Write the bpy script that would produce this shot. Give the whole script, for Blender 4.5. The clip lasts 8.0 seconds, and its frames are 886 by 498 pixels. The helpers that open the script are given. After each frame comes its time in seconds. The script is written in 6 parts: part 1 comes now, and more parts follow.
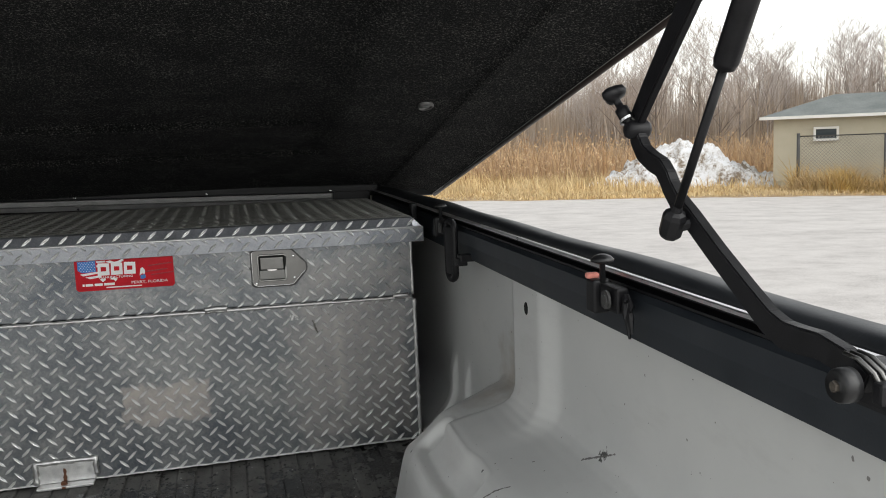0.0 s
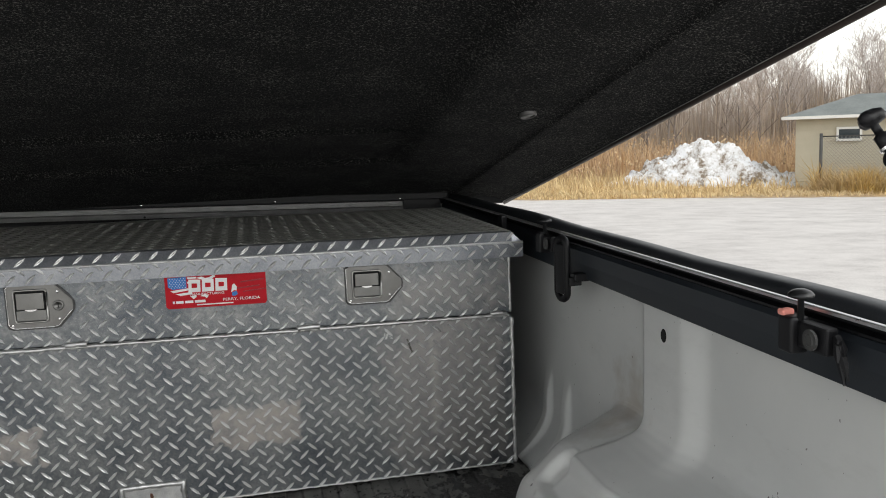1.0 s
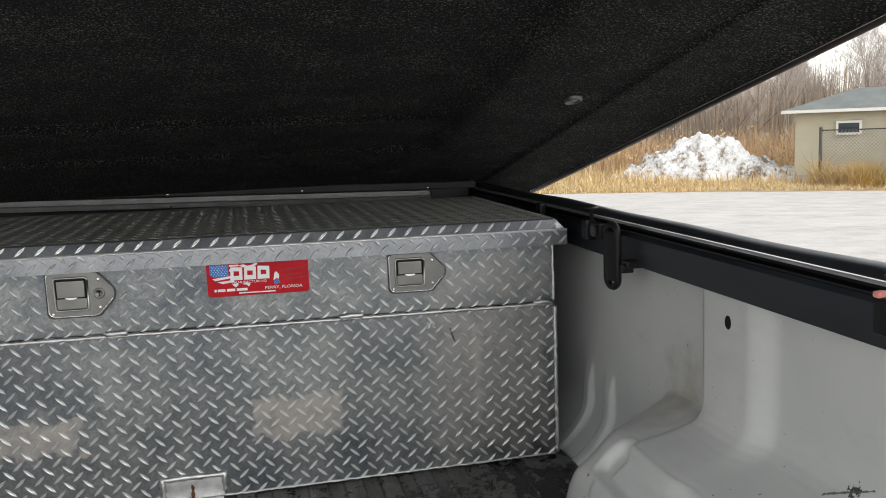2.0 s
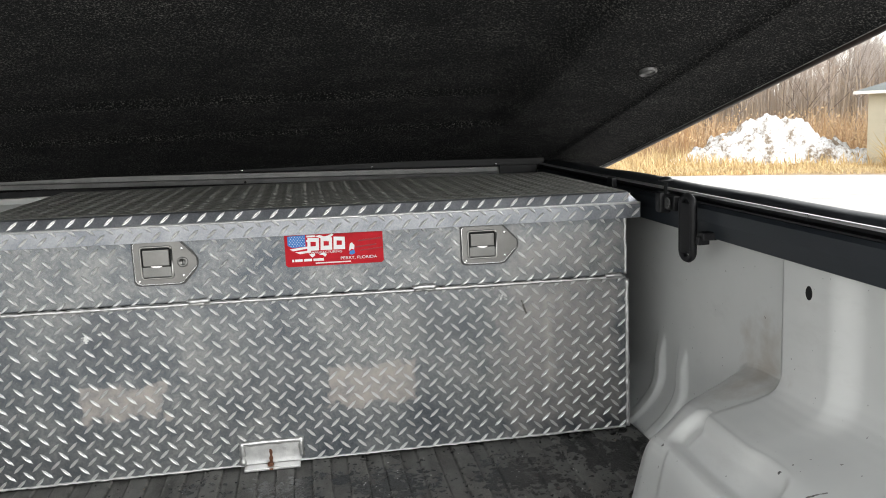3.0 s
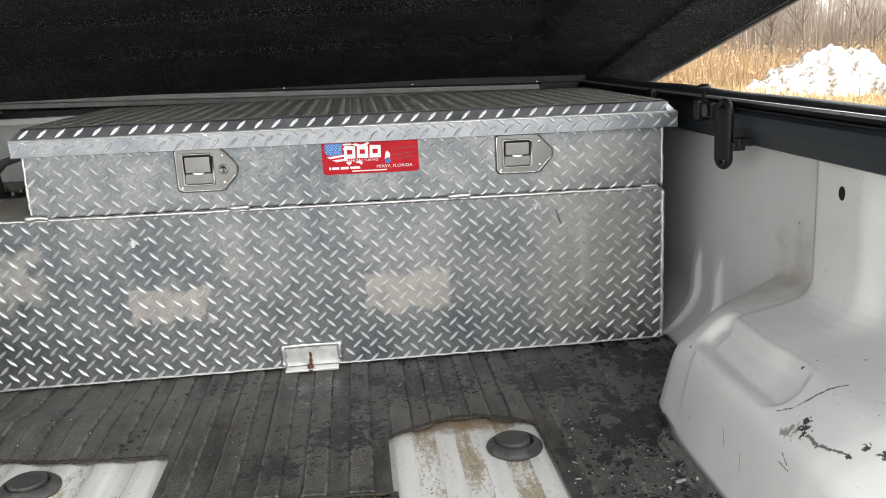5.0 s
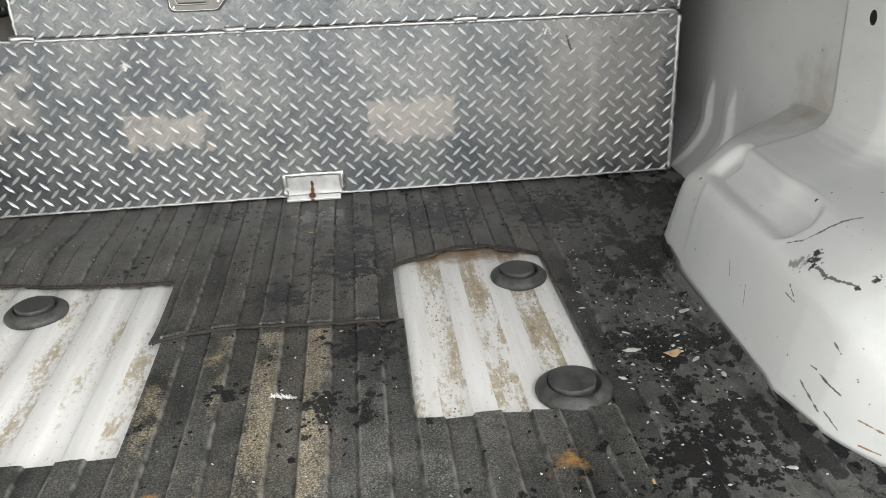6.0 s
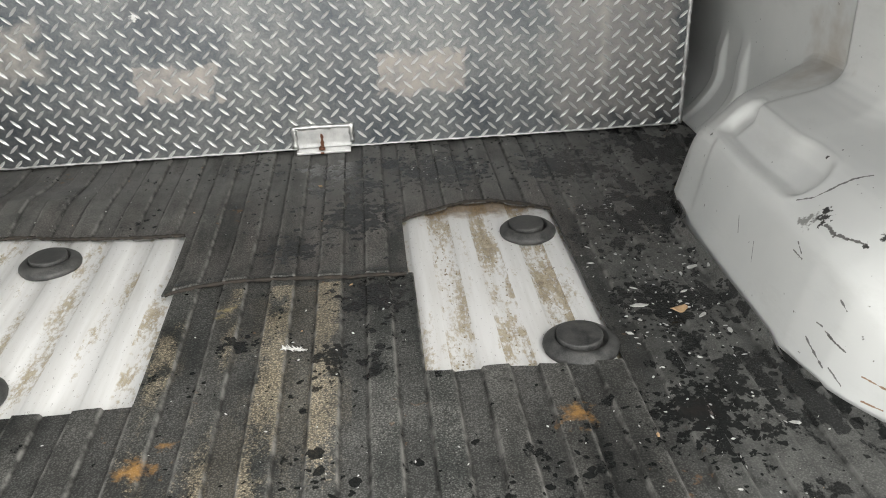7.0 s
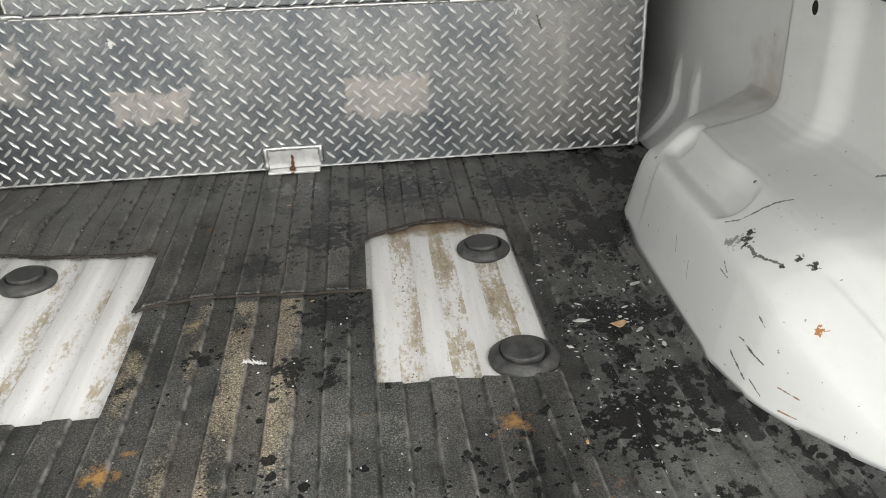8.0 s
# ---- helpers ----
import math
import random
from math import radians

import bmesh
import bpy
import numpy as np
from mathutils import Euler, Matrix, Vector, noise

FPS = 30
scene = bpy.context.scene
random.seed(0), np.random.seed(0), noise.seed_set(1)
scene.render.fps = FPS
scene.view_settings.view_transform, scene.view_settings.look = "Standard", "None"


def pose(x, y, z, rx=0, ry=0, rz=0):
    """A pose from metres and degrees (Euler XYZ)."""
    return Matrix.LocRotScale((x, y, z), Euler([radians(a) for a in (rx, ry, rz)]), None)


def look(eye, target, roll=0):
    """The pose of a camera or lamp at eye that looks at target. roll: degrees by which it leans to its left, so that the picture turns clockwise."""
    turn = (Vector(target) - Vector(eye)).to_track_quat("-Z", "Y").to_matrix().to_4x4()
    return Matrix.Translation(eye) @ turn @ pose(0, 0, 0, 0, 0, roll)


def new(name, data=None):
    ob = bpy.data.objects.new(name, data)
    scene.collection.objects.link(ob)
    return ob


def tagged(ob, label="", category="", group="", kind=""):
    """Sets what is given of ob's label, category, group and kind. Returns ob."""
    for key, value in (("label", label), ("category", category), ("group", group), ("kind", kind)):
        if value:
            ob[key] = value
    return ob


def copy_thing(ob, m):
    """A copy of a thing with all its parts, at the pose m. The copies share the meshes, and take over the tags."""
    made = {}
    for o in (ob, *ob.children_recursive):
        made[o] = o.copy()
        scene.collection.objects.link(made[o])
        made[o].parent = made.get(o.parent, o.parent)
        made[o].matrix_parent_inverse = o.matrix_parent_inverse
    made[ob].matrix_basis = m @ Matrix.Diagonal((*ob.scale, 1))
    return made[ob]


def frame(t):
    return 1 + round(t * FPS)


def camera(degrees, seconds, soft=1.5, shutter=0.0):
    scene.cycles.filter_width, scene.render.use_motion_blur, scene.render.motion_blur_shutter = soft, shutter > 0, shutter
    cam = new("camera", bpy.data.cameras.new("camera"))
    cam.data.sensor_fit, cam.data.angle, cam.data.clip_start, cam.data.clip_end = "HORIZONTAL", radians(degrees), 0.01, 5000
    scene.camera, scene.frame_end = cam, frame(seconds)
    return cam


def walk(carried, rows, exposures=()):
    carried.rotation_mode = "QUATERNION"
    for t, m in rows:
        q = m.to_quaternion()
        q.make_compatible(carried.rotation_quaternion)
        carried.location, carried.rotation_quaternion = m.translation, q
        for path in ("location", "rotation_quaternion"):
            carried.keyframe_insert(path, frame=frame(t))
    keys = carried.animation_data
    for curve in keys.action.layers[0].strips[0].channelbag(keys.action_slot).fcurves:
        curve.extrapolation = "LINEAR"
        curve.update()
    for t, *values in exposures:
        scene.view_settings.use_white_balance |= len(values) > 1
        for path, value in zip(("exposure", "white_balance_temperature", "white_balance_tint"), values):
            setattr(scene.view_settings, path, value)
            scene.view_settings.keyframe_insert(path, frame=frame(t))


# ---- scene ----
cam = camera(54.6, 8.0, soft=1.0)
PATH = [
    (0, (0.398, -1.802, 1.577), (0.866, 0.124, 1.307), -2.4),
    (0.5, (0.341, -1.72, 1.605), (0.789, 0.211, 1.338), -2.4),
    (1, (0.249, -1.672, 1.608), (0.685, 0.261, 1.335), -2.2),
    (2.3, (0.158, -1.623, 1.592), (0.6, 0.306, 1.303), -2.2),
    (2.5, (0.153, -1.631, 1.593), (0.568, 0.304, 1.302), -2.3),
    (3, (0.134, -1.638, 1.575), (0.439, 0.313, 1.257), -2.5),
    (3.5, (0.145, -1.642, 1.584), (0.347, 0.307, 1.179), -2.8),
    (4, (0.151, -1.654, 1.597), (0.329, 0.294, 1.18), -2.8),
    (4.2, (0.155, -1.66, 1.593), (0.336, 0.288, 1.175), -2.7),
    (5.3, (0.158, -1.673, 1.511), (0.334, 0.251, 0.993), -2.9),
    (5.5, (0.148, -1.655, 1.521), (0.326, 0.232, 0.881), -2.4),
    (6, (0.147, -1.643, 1.507), (0.303, 0.173, 0.685), -2.5),
    (6.5, (0.145, -1.643, 1.509), (0.285, 0.138, 0.61), -2.5),
    (7, (0.146, -1.647, 1.514), (0.273, 0.123, 0.591), -2.5),
    (7.5, (0.164, -1.652, 1.517), (0.294, 0.122, 0.602), -2.4),
    (8, (0.198, -1.71, 1.556), (0.344, 0.069, 0.653), -2.3),
]
EXPOSURE = [(0.0, 0.55, 6680, 8), (1.2, 0.64, 6680, 8), (2.5, 0.98, 6680, 8), (3.5, 1.5, 6680, 8), (5.5, 1.55, 6780, 8), (8.0, 1.45, 6900, 8)]
walk(cam, [(t, look(eye, target, roll)) for t, eye, target, roll in PATH], EXPOSURE)
# ---------------------------------------------------------------- light
world = bpy.data.worlds.new("overcast_sky")
scene.world = world
world.use_nodes = True
wn, wl = world.node_tree.nodes, world.node_tree.links
sky = wn.new("ShaderNodeTexSky")
sky.sky_type, sky.sun_disc = "NISHITA", False
sky.sun_elevation, sky.sun_rotation = radians(42), radians(141)
sky.dust_density = 0.6
grey_sky = wn.new("ShaderNodeHueSaturation")
grey_sky.inputs["Saturation"].default_value = 0.12
wl.new(sky.outputs[0], grey_sky.inputs["Color"])
# an overcast dome: brightest overhead, dimmer towards the horizon
dome, up, shade, veil = wn.new("ShaderNodeTexCoord"), wn.new("ShaderNodeSeparateXYZ"), wn.new("ShaderNodeMapRange"), wn.new("ShaderNodeMix")
wl.new(dome.outputs["Generated"], up.inputs[0])
wl.new(up.outputs[2], shade.inputs["Value"])
shade.inputs["From Min"].default_value, shade.inputs["From Max"].default_value = 0.0, 1.0
shade.inputs["To Min"].default_value, shade.inputs["To Max"].default_value = 1.25, 1.7
veil.data_type, veil.blend_type = "RGBA", "MULTIPLY"
veil.inputs[0].default_value = 1.0
wl.new(grey_sky.outputs[0], veil.inputs[6])
wl.new(shade.outputs[0], veil.inputs[7])
wl.new(veil.outputs[2], wn["Background"].inputs[0])
wn["Background"].inputs[1].default_value = 0.15

sun_data = bpy.data.lights.new("sun", "SUN")
sun_data.energy, sun_data.angle, sun_data.color = 0.6, radians(50), (1.0, 0.99, 0.97)
sun = new("sun", sun_data)
sun.matrix_world = look((8, -10, 40), (0, 0, 40 - 11.5))

# ---------------------------------------------------------------- materials
def nodes_of(m):
    return m.node_tree.nodes, m.node_tree.links


def basic(name, colour, rough=0.5, metal=0.0, spec=0.5):
    m = bpy.data.materials.new(name)
    m.use_nodes = True
    b = m.node_tree.nodes["Principled BSDF"]
    b.inputs["Base Color"].default_value = (*colour, 1)
    b.inputs["Roughness"].default_value = rough
    b.inputs["Metallic"].default_value = metal
    b.inputs["Specular IOR Level"].default_value = spec
    return m


def coords(m, kind="Object", scale=(1, 1, 1)):
    n, l = nodes_of(m)
    tc, mp = n.new("ShaderNodeTexCoord"), n.new("ShaderNodeMapping")
    mp.inputs["Scale"].default_value = scale
    l.new(tc.outputs[kind], mp.inputs["Vector"])
    return mp.outputs[0]


def noise_of(m, vec, scale, detail=4.0, rough=0.55):
    n, l = nodes_of(m)
    t = n.new("ShaderNodeTexNoise")
    t.inputs["Scale"].default_value, t.inputs["Detail"].default_value, t.inputs["Roughness"].default_value = scale, detail, rough
    l.new(vec, t.inputs["Vector"])
    return t.outputs["Fac"]


def ramp_of(m, fac, stops):
    n, l = nodes_of(m)
    r = n.new("ShaderNodeValToRGB")
    els = r.color_ramp.elements
    while len(els) < len(stops):
        els.new(0.5)
    for e, (p, c) in zip(els, stops):
        e.position = p
        e.color = (*c, 1) if hasattr(c, "__len__") else (c, c, c, 1)
    l.new(fac, r.inputs[0])
    return r.outputs[0]


def math_of(m, op, a, b=0.0, c=None):
    n, l = nodes_of(m)
    t = n.new("ShaderNodeMath")
    t.operation = op
    for i, v in enumerate((a, b) if c is None else (a, b, c)):
        if isinstance(v, (int, float)):
            t.inputs[i].default_value = v
        else:
            l.new(v, t.inputs[i])
    return t.outputs[0]


def mix_of(m, fac, a, b, mode="MIX"):
    n, l = nodes_of(m)
    t = n.new("ShaderNodeMix")
    t.data_type, t.blend_type = "RGBA", mode
    for s, v in ((t.inputs[0], fac), (t.inputs[6], a), (t.inputs[7], b)):
        if isinstance(v, (int, float)):
            s.default_value = v
        elif isinstance(v, tuple):
            s.default_value = (*v, 1)
        else:
            l.new(v, s)
    return t.outputs[2]


def set_in(m, socket, value):
    n, l = nodes_of(m)
    l.new(value, n["Principled BSDF"].inputs[socket])


def bump_in(m, height, strength=0.3, dist=0.002):
    n, l = nodes_of(m)
    b = n.new("ShaderNodeBump")
    b.inputs["Strength"].default_value, b.inputs["Distance"].default_value = strength, dist
    old = n["Principled BSDF"].inputs["Normal"]
    if old.is_linked:
        l.new(old.links[0].from_socket, b.inputs["Normal"])
    l.new(height, b.inputs["Height"])
    l.new(b.outputs[0], old)


def worn(name, a, b, rough=(0.4, 0.6), metal=0.0, scale=30.0, fine=300.0, bump=0.15, dist=0.001, spec=0.5):
    """Two tones in large patches and fine grain, with relief."""
    m = basic(name, a, rough[0], metal, spec)
    v = coords(m)
    big, small = noise_of(m, v, scale, 5), noise_of(m, v, fine, 3)
    f = math_of(m, "ADD", math_of(m, "MULTIPLY", big, 0.65), math_of(m, "MULTIPLY", small, 0.35))
    set_in(m, "Base Color", ramp_of(m, f, [(0.35, a), (0.65, b)]))
    set_in(m, "Roughness", ramp_of(m, f, [(0.3, rough[0]), (0.7, rough[1])]))
    if bump:
        bump_in(m, small, bump, dist)
    return m


def box_mask(m, x0, x1, z0, z1, soft, wob):
    """1 inside a ragged upright patch given in the object's x and z."""
    n, l = nodes_of(m)
    v = coords(m)
    sp = n.new("ShaderNodeSeparateXYZ")
    l.new(v, sp.inputs[0])
    w = math_of(m, "MULTIPLY", math_of(m, "SUBTRACT", noise_of(m, v, 22, 4), 0.5), wob)
    dx = math_of(m, "SUBTRACT", math_of(m, "ABSOLUTE", math_of(m, "SUBTRACT", sp.outputs[0], (x0 + x1) / 2)), (x1 - x0) / 2)
    dz = math_of(m, "SUBTRACT", math_of(m, "ABSOLUTE", math_of(m, "SUBTRACT", sp.outputs[2], (z0 + z1) / 2)), (z1 - z0) / 2)
    d = math_of(m, "ADD", math_of(m, "MAXIMUM", dx, dz), w)
    return math_of(m, "SMOOTH_MIN", math_of(m, "MAXIMUM", math_of(m, "DIVIDE", math_of(m, "MULTIPLY", d, -1.0), soft), 0.0), 1.0, 0.05)


def aluminium(name, patches=()):
    m = basic(name, (0.5, 0.5, 0.5), 0.4, 1.0)
    v = coords(m)
    haze, grain = noise_of(m, v, 5, 5, 0.6), noise_of(m, v, 160, 4, 0.6)
    scr = noise_of(m, coords(m, scale=(90, 90, 900)), 1.0, 3)
    blot, dust = noise_of(m, v, 24, 5, 0.7), noise_of(m, v, 520, 3, 0.7)
    f = math_of(m, "ADD", math_of(m, "MULTIPLY", haze, 0.5), math_of(m, "ADD", math_of(m, "MULTIPLY", grain, 0.2), math_of(m, "MULTIPLY", blot, 0.3)))
    col = ramp_of(m, f, [(0.40, (0.115, 0.130, 0.148)), (0.5, (0.205, 0.216, 0.226)), (0.60, (0.345, 0.347, 0.342))])
    col = mix_of(m, ramp_of(m, dust, [(0.58, 0.0), (0.70, 0.5)]), col, (0.62, 0.61, 0.60))
    rou = ramp_of(m, math_of(m, "ADD", math_of(m, "MULTIPLY", f, 0.8), math_of(m, "MULTIPLY", scr, 0.2)), [(0.3, 0.36), (0.7, 0.56)])
    # darker rubbed streaks and splashes
    smut = ramp_of(m, noise_of(m, coords(m, scale=(7, 7, 16)), 1.0, 6, 0.72), [(0.58, 0.0), (0.70, 0.4)])
    col = mix_of(m, smut, col, (0.18, 0.185, 0.195))
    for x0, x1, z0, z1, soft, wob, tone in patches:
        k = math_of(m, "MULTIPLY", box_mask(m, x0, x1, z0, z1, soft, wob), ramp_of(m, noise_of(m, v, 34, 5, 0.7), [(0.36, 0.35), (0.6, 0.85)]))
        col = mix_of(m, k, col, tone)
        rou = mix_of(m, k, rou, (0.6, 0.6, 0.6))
    set_in(m, "Base Color", col)
    set_in(m, "Roughness", rou)
    bump_in(m, haze, 0.14, 0.004)
    bump_in(m, blot, 0.16, 0.0012)
    bump_in(m, grain, 0.06, 0.0006)
    return m


# the right end of the upper box is brightened in the colour
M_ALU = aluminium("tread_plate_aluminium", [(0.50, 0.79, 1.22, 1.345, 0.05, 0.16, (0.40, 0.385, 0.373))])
M_ALU_TOP = worn("dusty_tread_plate", (0.20, 0.197, 0.18), (0.33, 0.325, 0.30), (0.45, 0.62), 0.4, 9, 220, 0.1)
M_ALU_DUST = worn("dust_covered_plate", (0.42, 0.39, 0.34), (0.55, 0.51, 0.45), (0.5, 0.65), 0.2, 9, 220, 0.1)
M_ALU_DUSTY = worn("dusty_tread_bar", (0.15, 0.15, 0.142), (0.27, 0.267, 0.252), (0.5, 0.65), 0.4, 25, 500, 0.04)
M_ALU_BAR = worn("rubbed_bright_tread_bar", (0.60, 0.605, 0.61), (0.80, 0.80, 0.795), (0.30, 0.46), 0.66, 25, 500, 0.04)
M_ALU_EDGE_BAR = worn("edge_tread_bar", (0.56, 0.565, 0.57), (0.76, 0.76, 0.755), (0.30, 0.44), 0.66, 25, 500, 0.04)
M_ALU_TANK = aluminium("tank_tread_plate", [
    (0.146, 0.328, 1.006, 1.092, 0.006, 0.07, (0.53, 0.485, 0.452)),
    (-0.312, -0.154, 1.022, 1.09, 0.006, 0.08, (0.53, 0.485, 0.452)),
    # warm pale right end and upright streak: a reflection put into the colour
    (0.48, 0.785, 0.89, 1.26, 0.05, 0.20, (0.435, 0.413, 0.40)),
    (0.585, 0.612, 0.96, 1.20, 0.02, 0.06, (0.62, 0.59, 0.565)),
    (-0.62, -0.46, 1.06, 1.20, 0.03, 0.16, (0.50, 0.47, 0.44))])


def knocks(m):
    """A gouge and some splashes on the tank's face."""
    sock = m.node_tree.nodes["Principled BSDF"].inputs["Base Color"]
    col = sock.links[0].from_socket
    col = mix_of(m, math_of(m, "MULTIPLY", spot_mask(m, (-0.25, 0.0, 1.19), 0.13, 42, 0.62, 0.86), 0.55), col, (0.11, 0.118, 0.132))
    col = mix_of(m, math_of(m, "MULTIPLY", spot_mask(m, (0.36, 0.0, 1.16), 0.10, 40, 0.66, 0.88), 0.4), col, (0.13, 0.137, 0.15))
    for place, size in (((-0.290, 0.0, 1.183), 0.014), ((-0.262, 0.0, 1.190), 0.010), ((0.505, 0.0, 1.205), 0.016)):
        col = mix_of(m, spot_mask(m, place, size, 110, 0.74, 0.82), col, (0.72, 0.72, 0.71))
    for p, q in (((0.545, 0.0, 1.192), (0.553, 0.0, 1.168)), ((0.549, 0.0, 1.176), (0.556, 0.0, 1.160))):
        col = mix_of(m, line_mask(m, p, q, 0.0018, (1, 0, 1)), col, (0.07, 0.065, 0.055))
    m.node_tree.links.new(col, sock)


M_ALU_LID = worn("lid_tread_plate", (0.18, 0.195, 0.22), (0.37, 0.38, 0.40), (0.26, 0.42), 0.9, 14, 300, 0.05)
M_WELD = worn("weld_bead", (0.55, 0.55, 0.55), (0.78, 0.78, 0.77), (0.3, 0.55), 1.0, 60, 500, 0.5, 0.001)
M_STEEL = worn("stainless_latch", (0.17, 0.168, 0.162), (0.25, 0.248, 0.24), (0.3, 0.42), 1.0, 20, 900, 0.04)
M_LATCH_RIM = worn("polished_latch_rim", (0.34, 0.335, 0.325), (0.46, 0.455, 0.44), (0.25, 0.36), 1.0, 30, 700, 0.04)
M_BRIGHT = basic("polished_metal", (0.85, 0.85, 0.85), 0.18, 1.0)
M_LIP = worn("brushed_rail_lip", (0.62, 0.62, 0.63), (0.82, 0.82, 0.83), (0.25, 0.45), 1.0, 40, 600, 0.05)
M_FRONT_RAIL = worn("dull_grey_rail", (0.17, 0.17, 0.17), (0.25, 0.25, 0.245), (0.4, 0.55), 0.7, 30, 500, 0.1)
M_RUST = worn("rusty_bolt", (0.09, 0.035, 0.02), (0.20, 0.085, 0.04), (0.7, 0.9), 0.2, 120, 900, 0.6)
M_BLACK = worn("black_painted_steel", (0.006, 0.006, 0.007), (0.014, 0.014, 0.016), (0.35, 0.55), 0.0, 50, 700, 0.15, 0.001, 0.3)
M_RUBBER = worn("black_rubber_plug", (0.018, 0.019, 0.020), (0.085, 0.084, 0.081), (0.38, 0.7), 0.0, 60, 500, 0.2)
M_CAP = worn("black_rail_cap", (0.007, 0.007, 0.008), (0.02, 0.021, 0.022), (0.3, 0.5), 0.0, 16, 350, 0.15)
M_BAND = worn("dark_grey_rail_band", (0.014, 0.018, 0.024), (0.028, 0.033, 0.040), (0.36, 0.52), 0.0, 14, 400, 0.1)
M_PINK = worn("pink_foam", (0.75, 0.25, 0.2), (0.85, 0.36, 0.30), (0.8, 0.9), 0.0, 80, 600, 0.5)
M_DULL_BOLT = worn("dirty_bolt", (0.05, 0.045, 0.04), (0.14, 0.12, 0.10), (0.5, 0.7), 0.6, 90, 500, 0.3)
M_HOLE = basic("dark_hole", (0.005, 0.005, 0.005), 0.9)


def white_paint(name, dirt=False):
    m = basic(name, (0.72, 0.73, 0.72), 0.32, 0.0)
    n, l = nodes_of(m)
    v = coords(m)
    sp = n.new("ShaderNodeSeparateXYZ")
    l.new(v, sp.inputs[0])
    big, mid = noise_of(m, v, 5, 5), noise_of(m, v, 18, 4, 0.5)
    col = ramp_of(m, big, [(0.3, (0.63, 0.64, 0.63)), (0.7, (0.71, 0.715, 0.70))])
    rou = ramp_of(m, big, [(0.3, 0.28), (0.7, 0.34)])
    if dirt:
        stretch = noise_of(m, coords(m, scale=(24, 6.0, 10)), 1.0, 6, 0.7)
        fine = noise_of(m, coords(m, scale=(170, 90, 100)), 1.0, 5, 0.7)
        streak = noise_of(m, coords(m, scale=(70, 5, 10)), 1.0, 4, 0.6)
        col = mix_of(m, ramp_of(m, streak, [(0.4, 0.0), (0.7, 0.55)]), (0.72, 0.72, 0.715), (0.54, 0.53, 0.505))
        groove = math_of(m, "LESS_THAN", sp.outputs[2], 0.8885)
        amount = math_of(m, "ADD", math_of(m, "MULTIPLY", stretch, 0.70), math_of(m, "MULTIPLY", fine, 0.46))
        amount = math_of(m, "ADD", amount, math_of(m, "MULTIPLY", groove, 0.10))
        amount = math_of(m, "ADD", amount, math_of(m, "MULTIPLY", math_of(m, "GREATER_THAN", sp.outputs[0], 0.1), 0.055))
        k = ramp_of(m, amount, [(0.71, 0.0), (0.79, 0.9)])
        tint = ramp_of(m, fine, [(0.35, (0.15, 0.11, 0.07)), (0.5, (0.33, 0.27, 0.175)), (0.65, (0.48, 0.42, 0.31))])
        col = mix_of(m, k, col, tint)
        # rust washed out from under the mat along the cut
        edge_n = math_of(m, "ADD", sp.outputs[1], math_of(m, "MULTIPLY", math_of(m, "SUBTRACT", noise_of(m, v, 26, 5, 0.65), 0.5), 0.10))
        wash = math_of(m, "MULTIPLY", ramp_of(m, math_of(m, "ADD", edge_n, 1.0), [(0.655, 0.0), (0.685, 0.85)]), math_of(m, "GREATER_THAN", sp.outputs[0], 0.20))
        col = mix_of(m, wash, col, ramp_of(m, fine, [(0.35, (0.10, 0.06, 0.03)), (0.6, (0.30, 0.21, 0.12))]))
        # fine dark specks and scratches
        col = mix_of(m, ramp_of(m, noise_of(m, coords(m, scale=(260, 120, 200)), 1.0, 3, 0.7), [(0.655, 0.0), (0.68, 0.75)]), col, (0.10, 0.08, 0.06))
        rou = mix_of(m, k, rou, (0.85, 0.85, 0.85))
        bump_in(m, k, 0.3, 0.001)
    set_in(m, "Base Color", col)
    set_in(m, "Roughness", rou)
    bump_in(m, noise_of(m, v, 3, 1, 0.4), 0.06, 0.003)
    return m


def spot_mask(m, centre, radius, scale, lo, hi):
    """Ragged marks that gather round one place."""
    n, l = nodes_of(m)
    v = coords(m)
    d = n.new("ShaderNodeVectorMath")
    d.operation = "DISTANCE"
    l.new(v, d.inputs[0])
    d.inputs[1].default_value = centre
    near = math_of(m, "SUBTRACT", 1.0, math_of(m, "DIVIDE", d.outputs["Value"], radius))
    f = math_of(m, "ADD", noise_of(m, v, scale, 4, 0.6), math_of(m, "MULTIPLY", near, 0.42))
    return ramp_of(m, f, [(lo, 0.0), (hi, 1.0)])


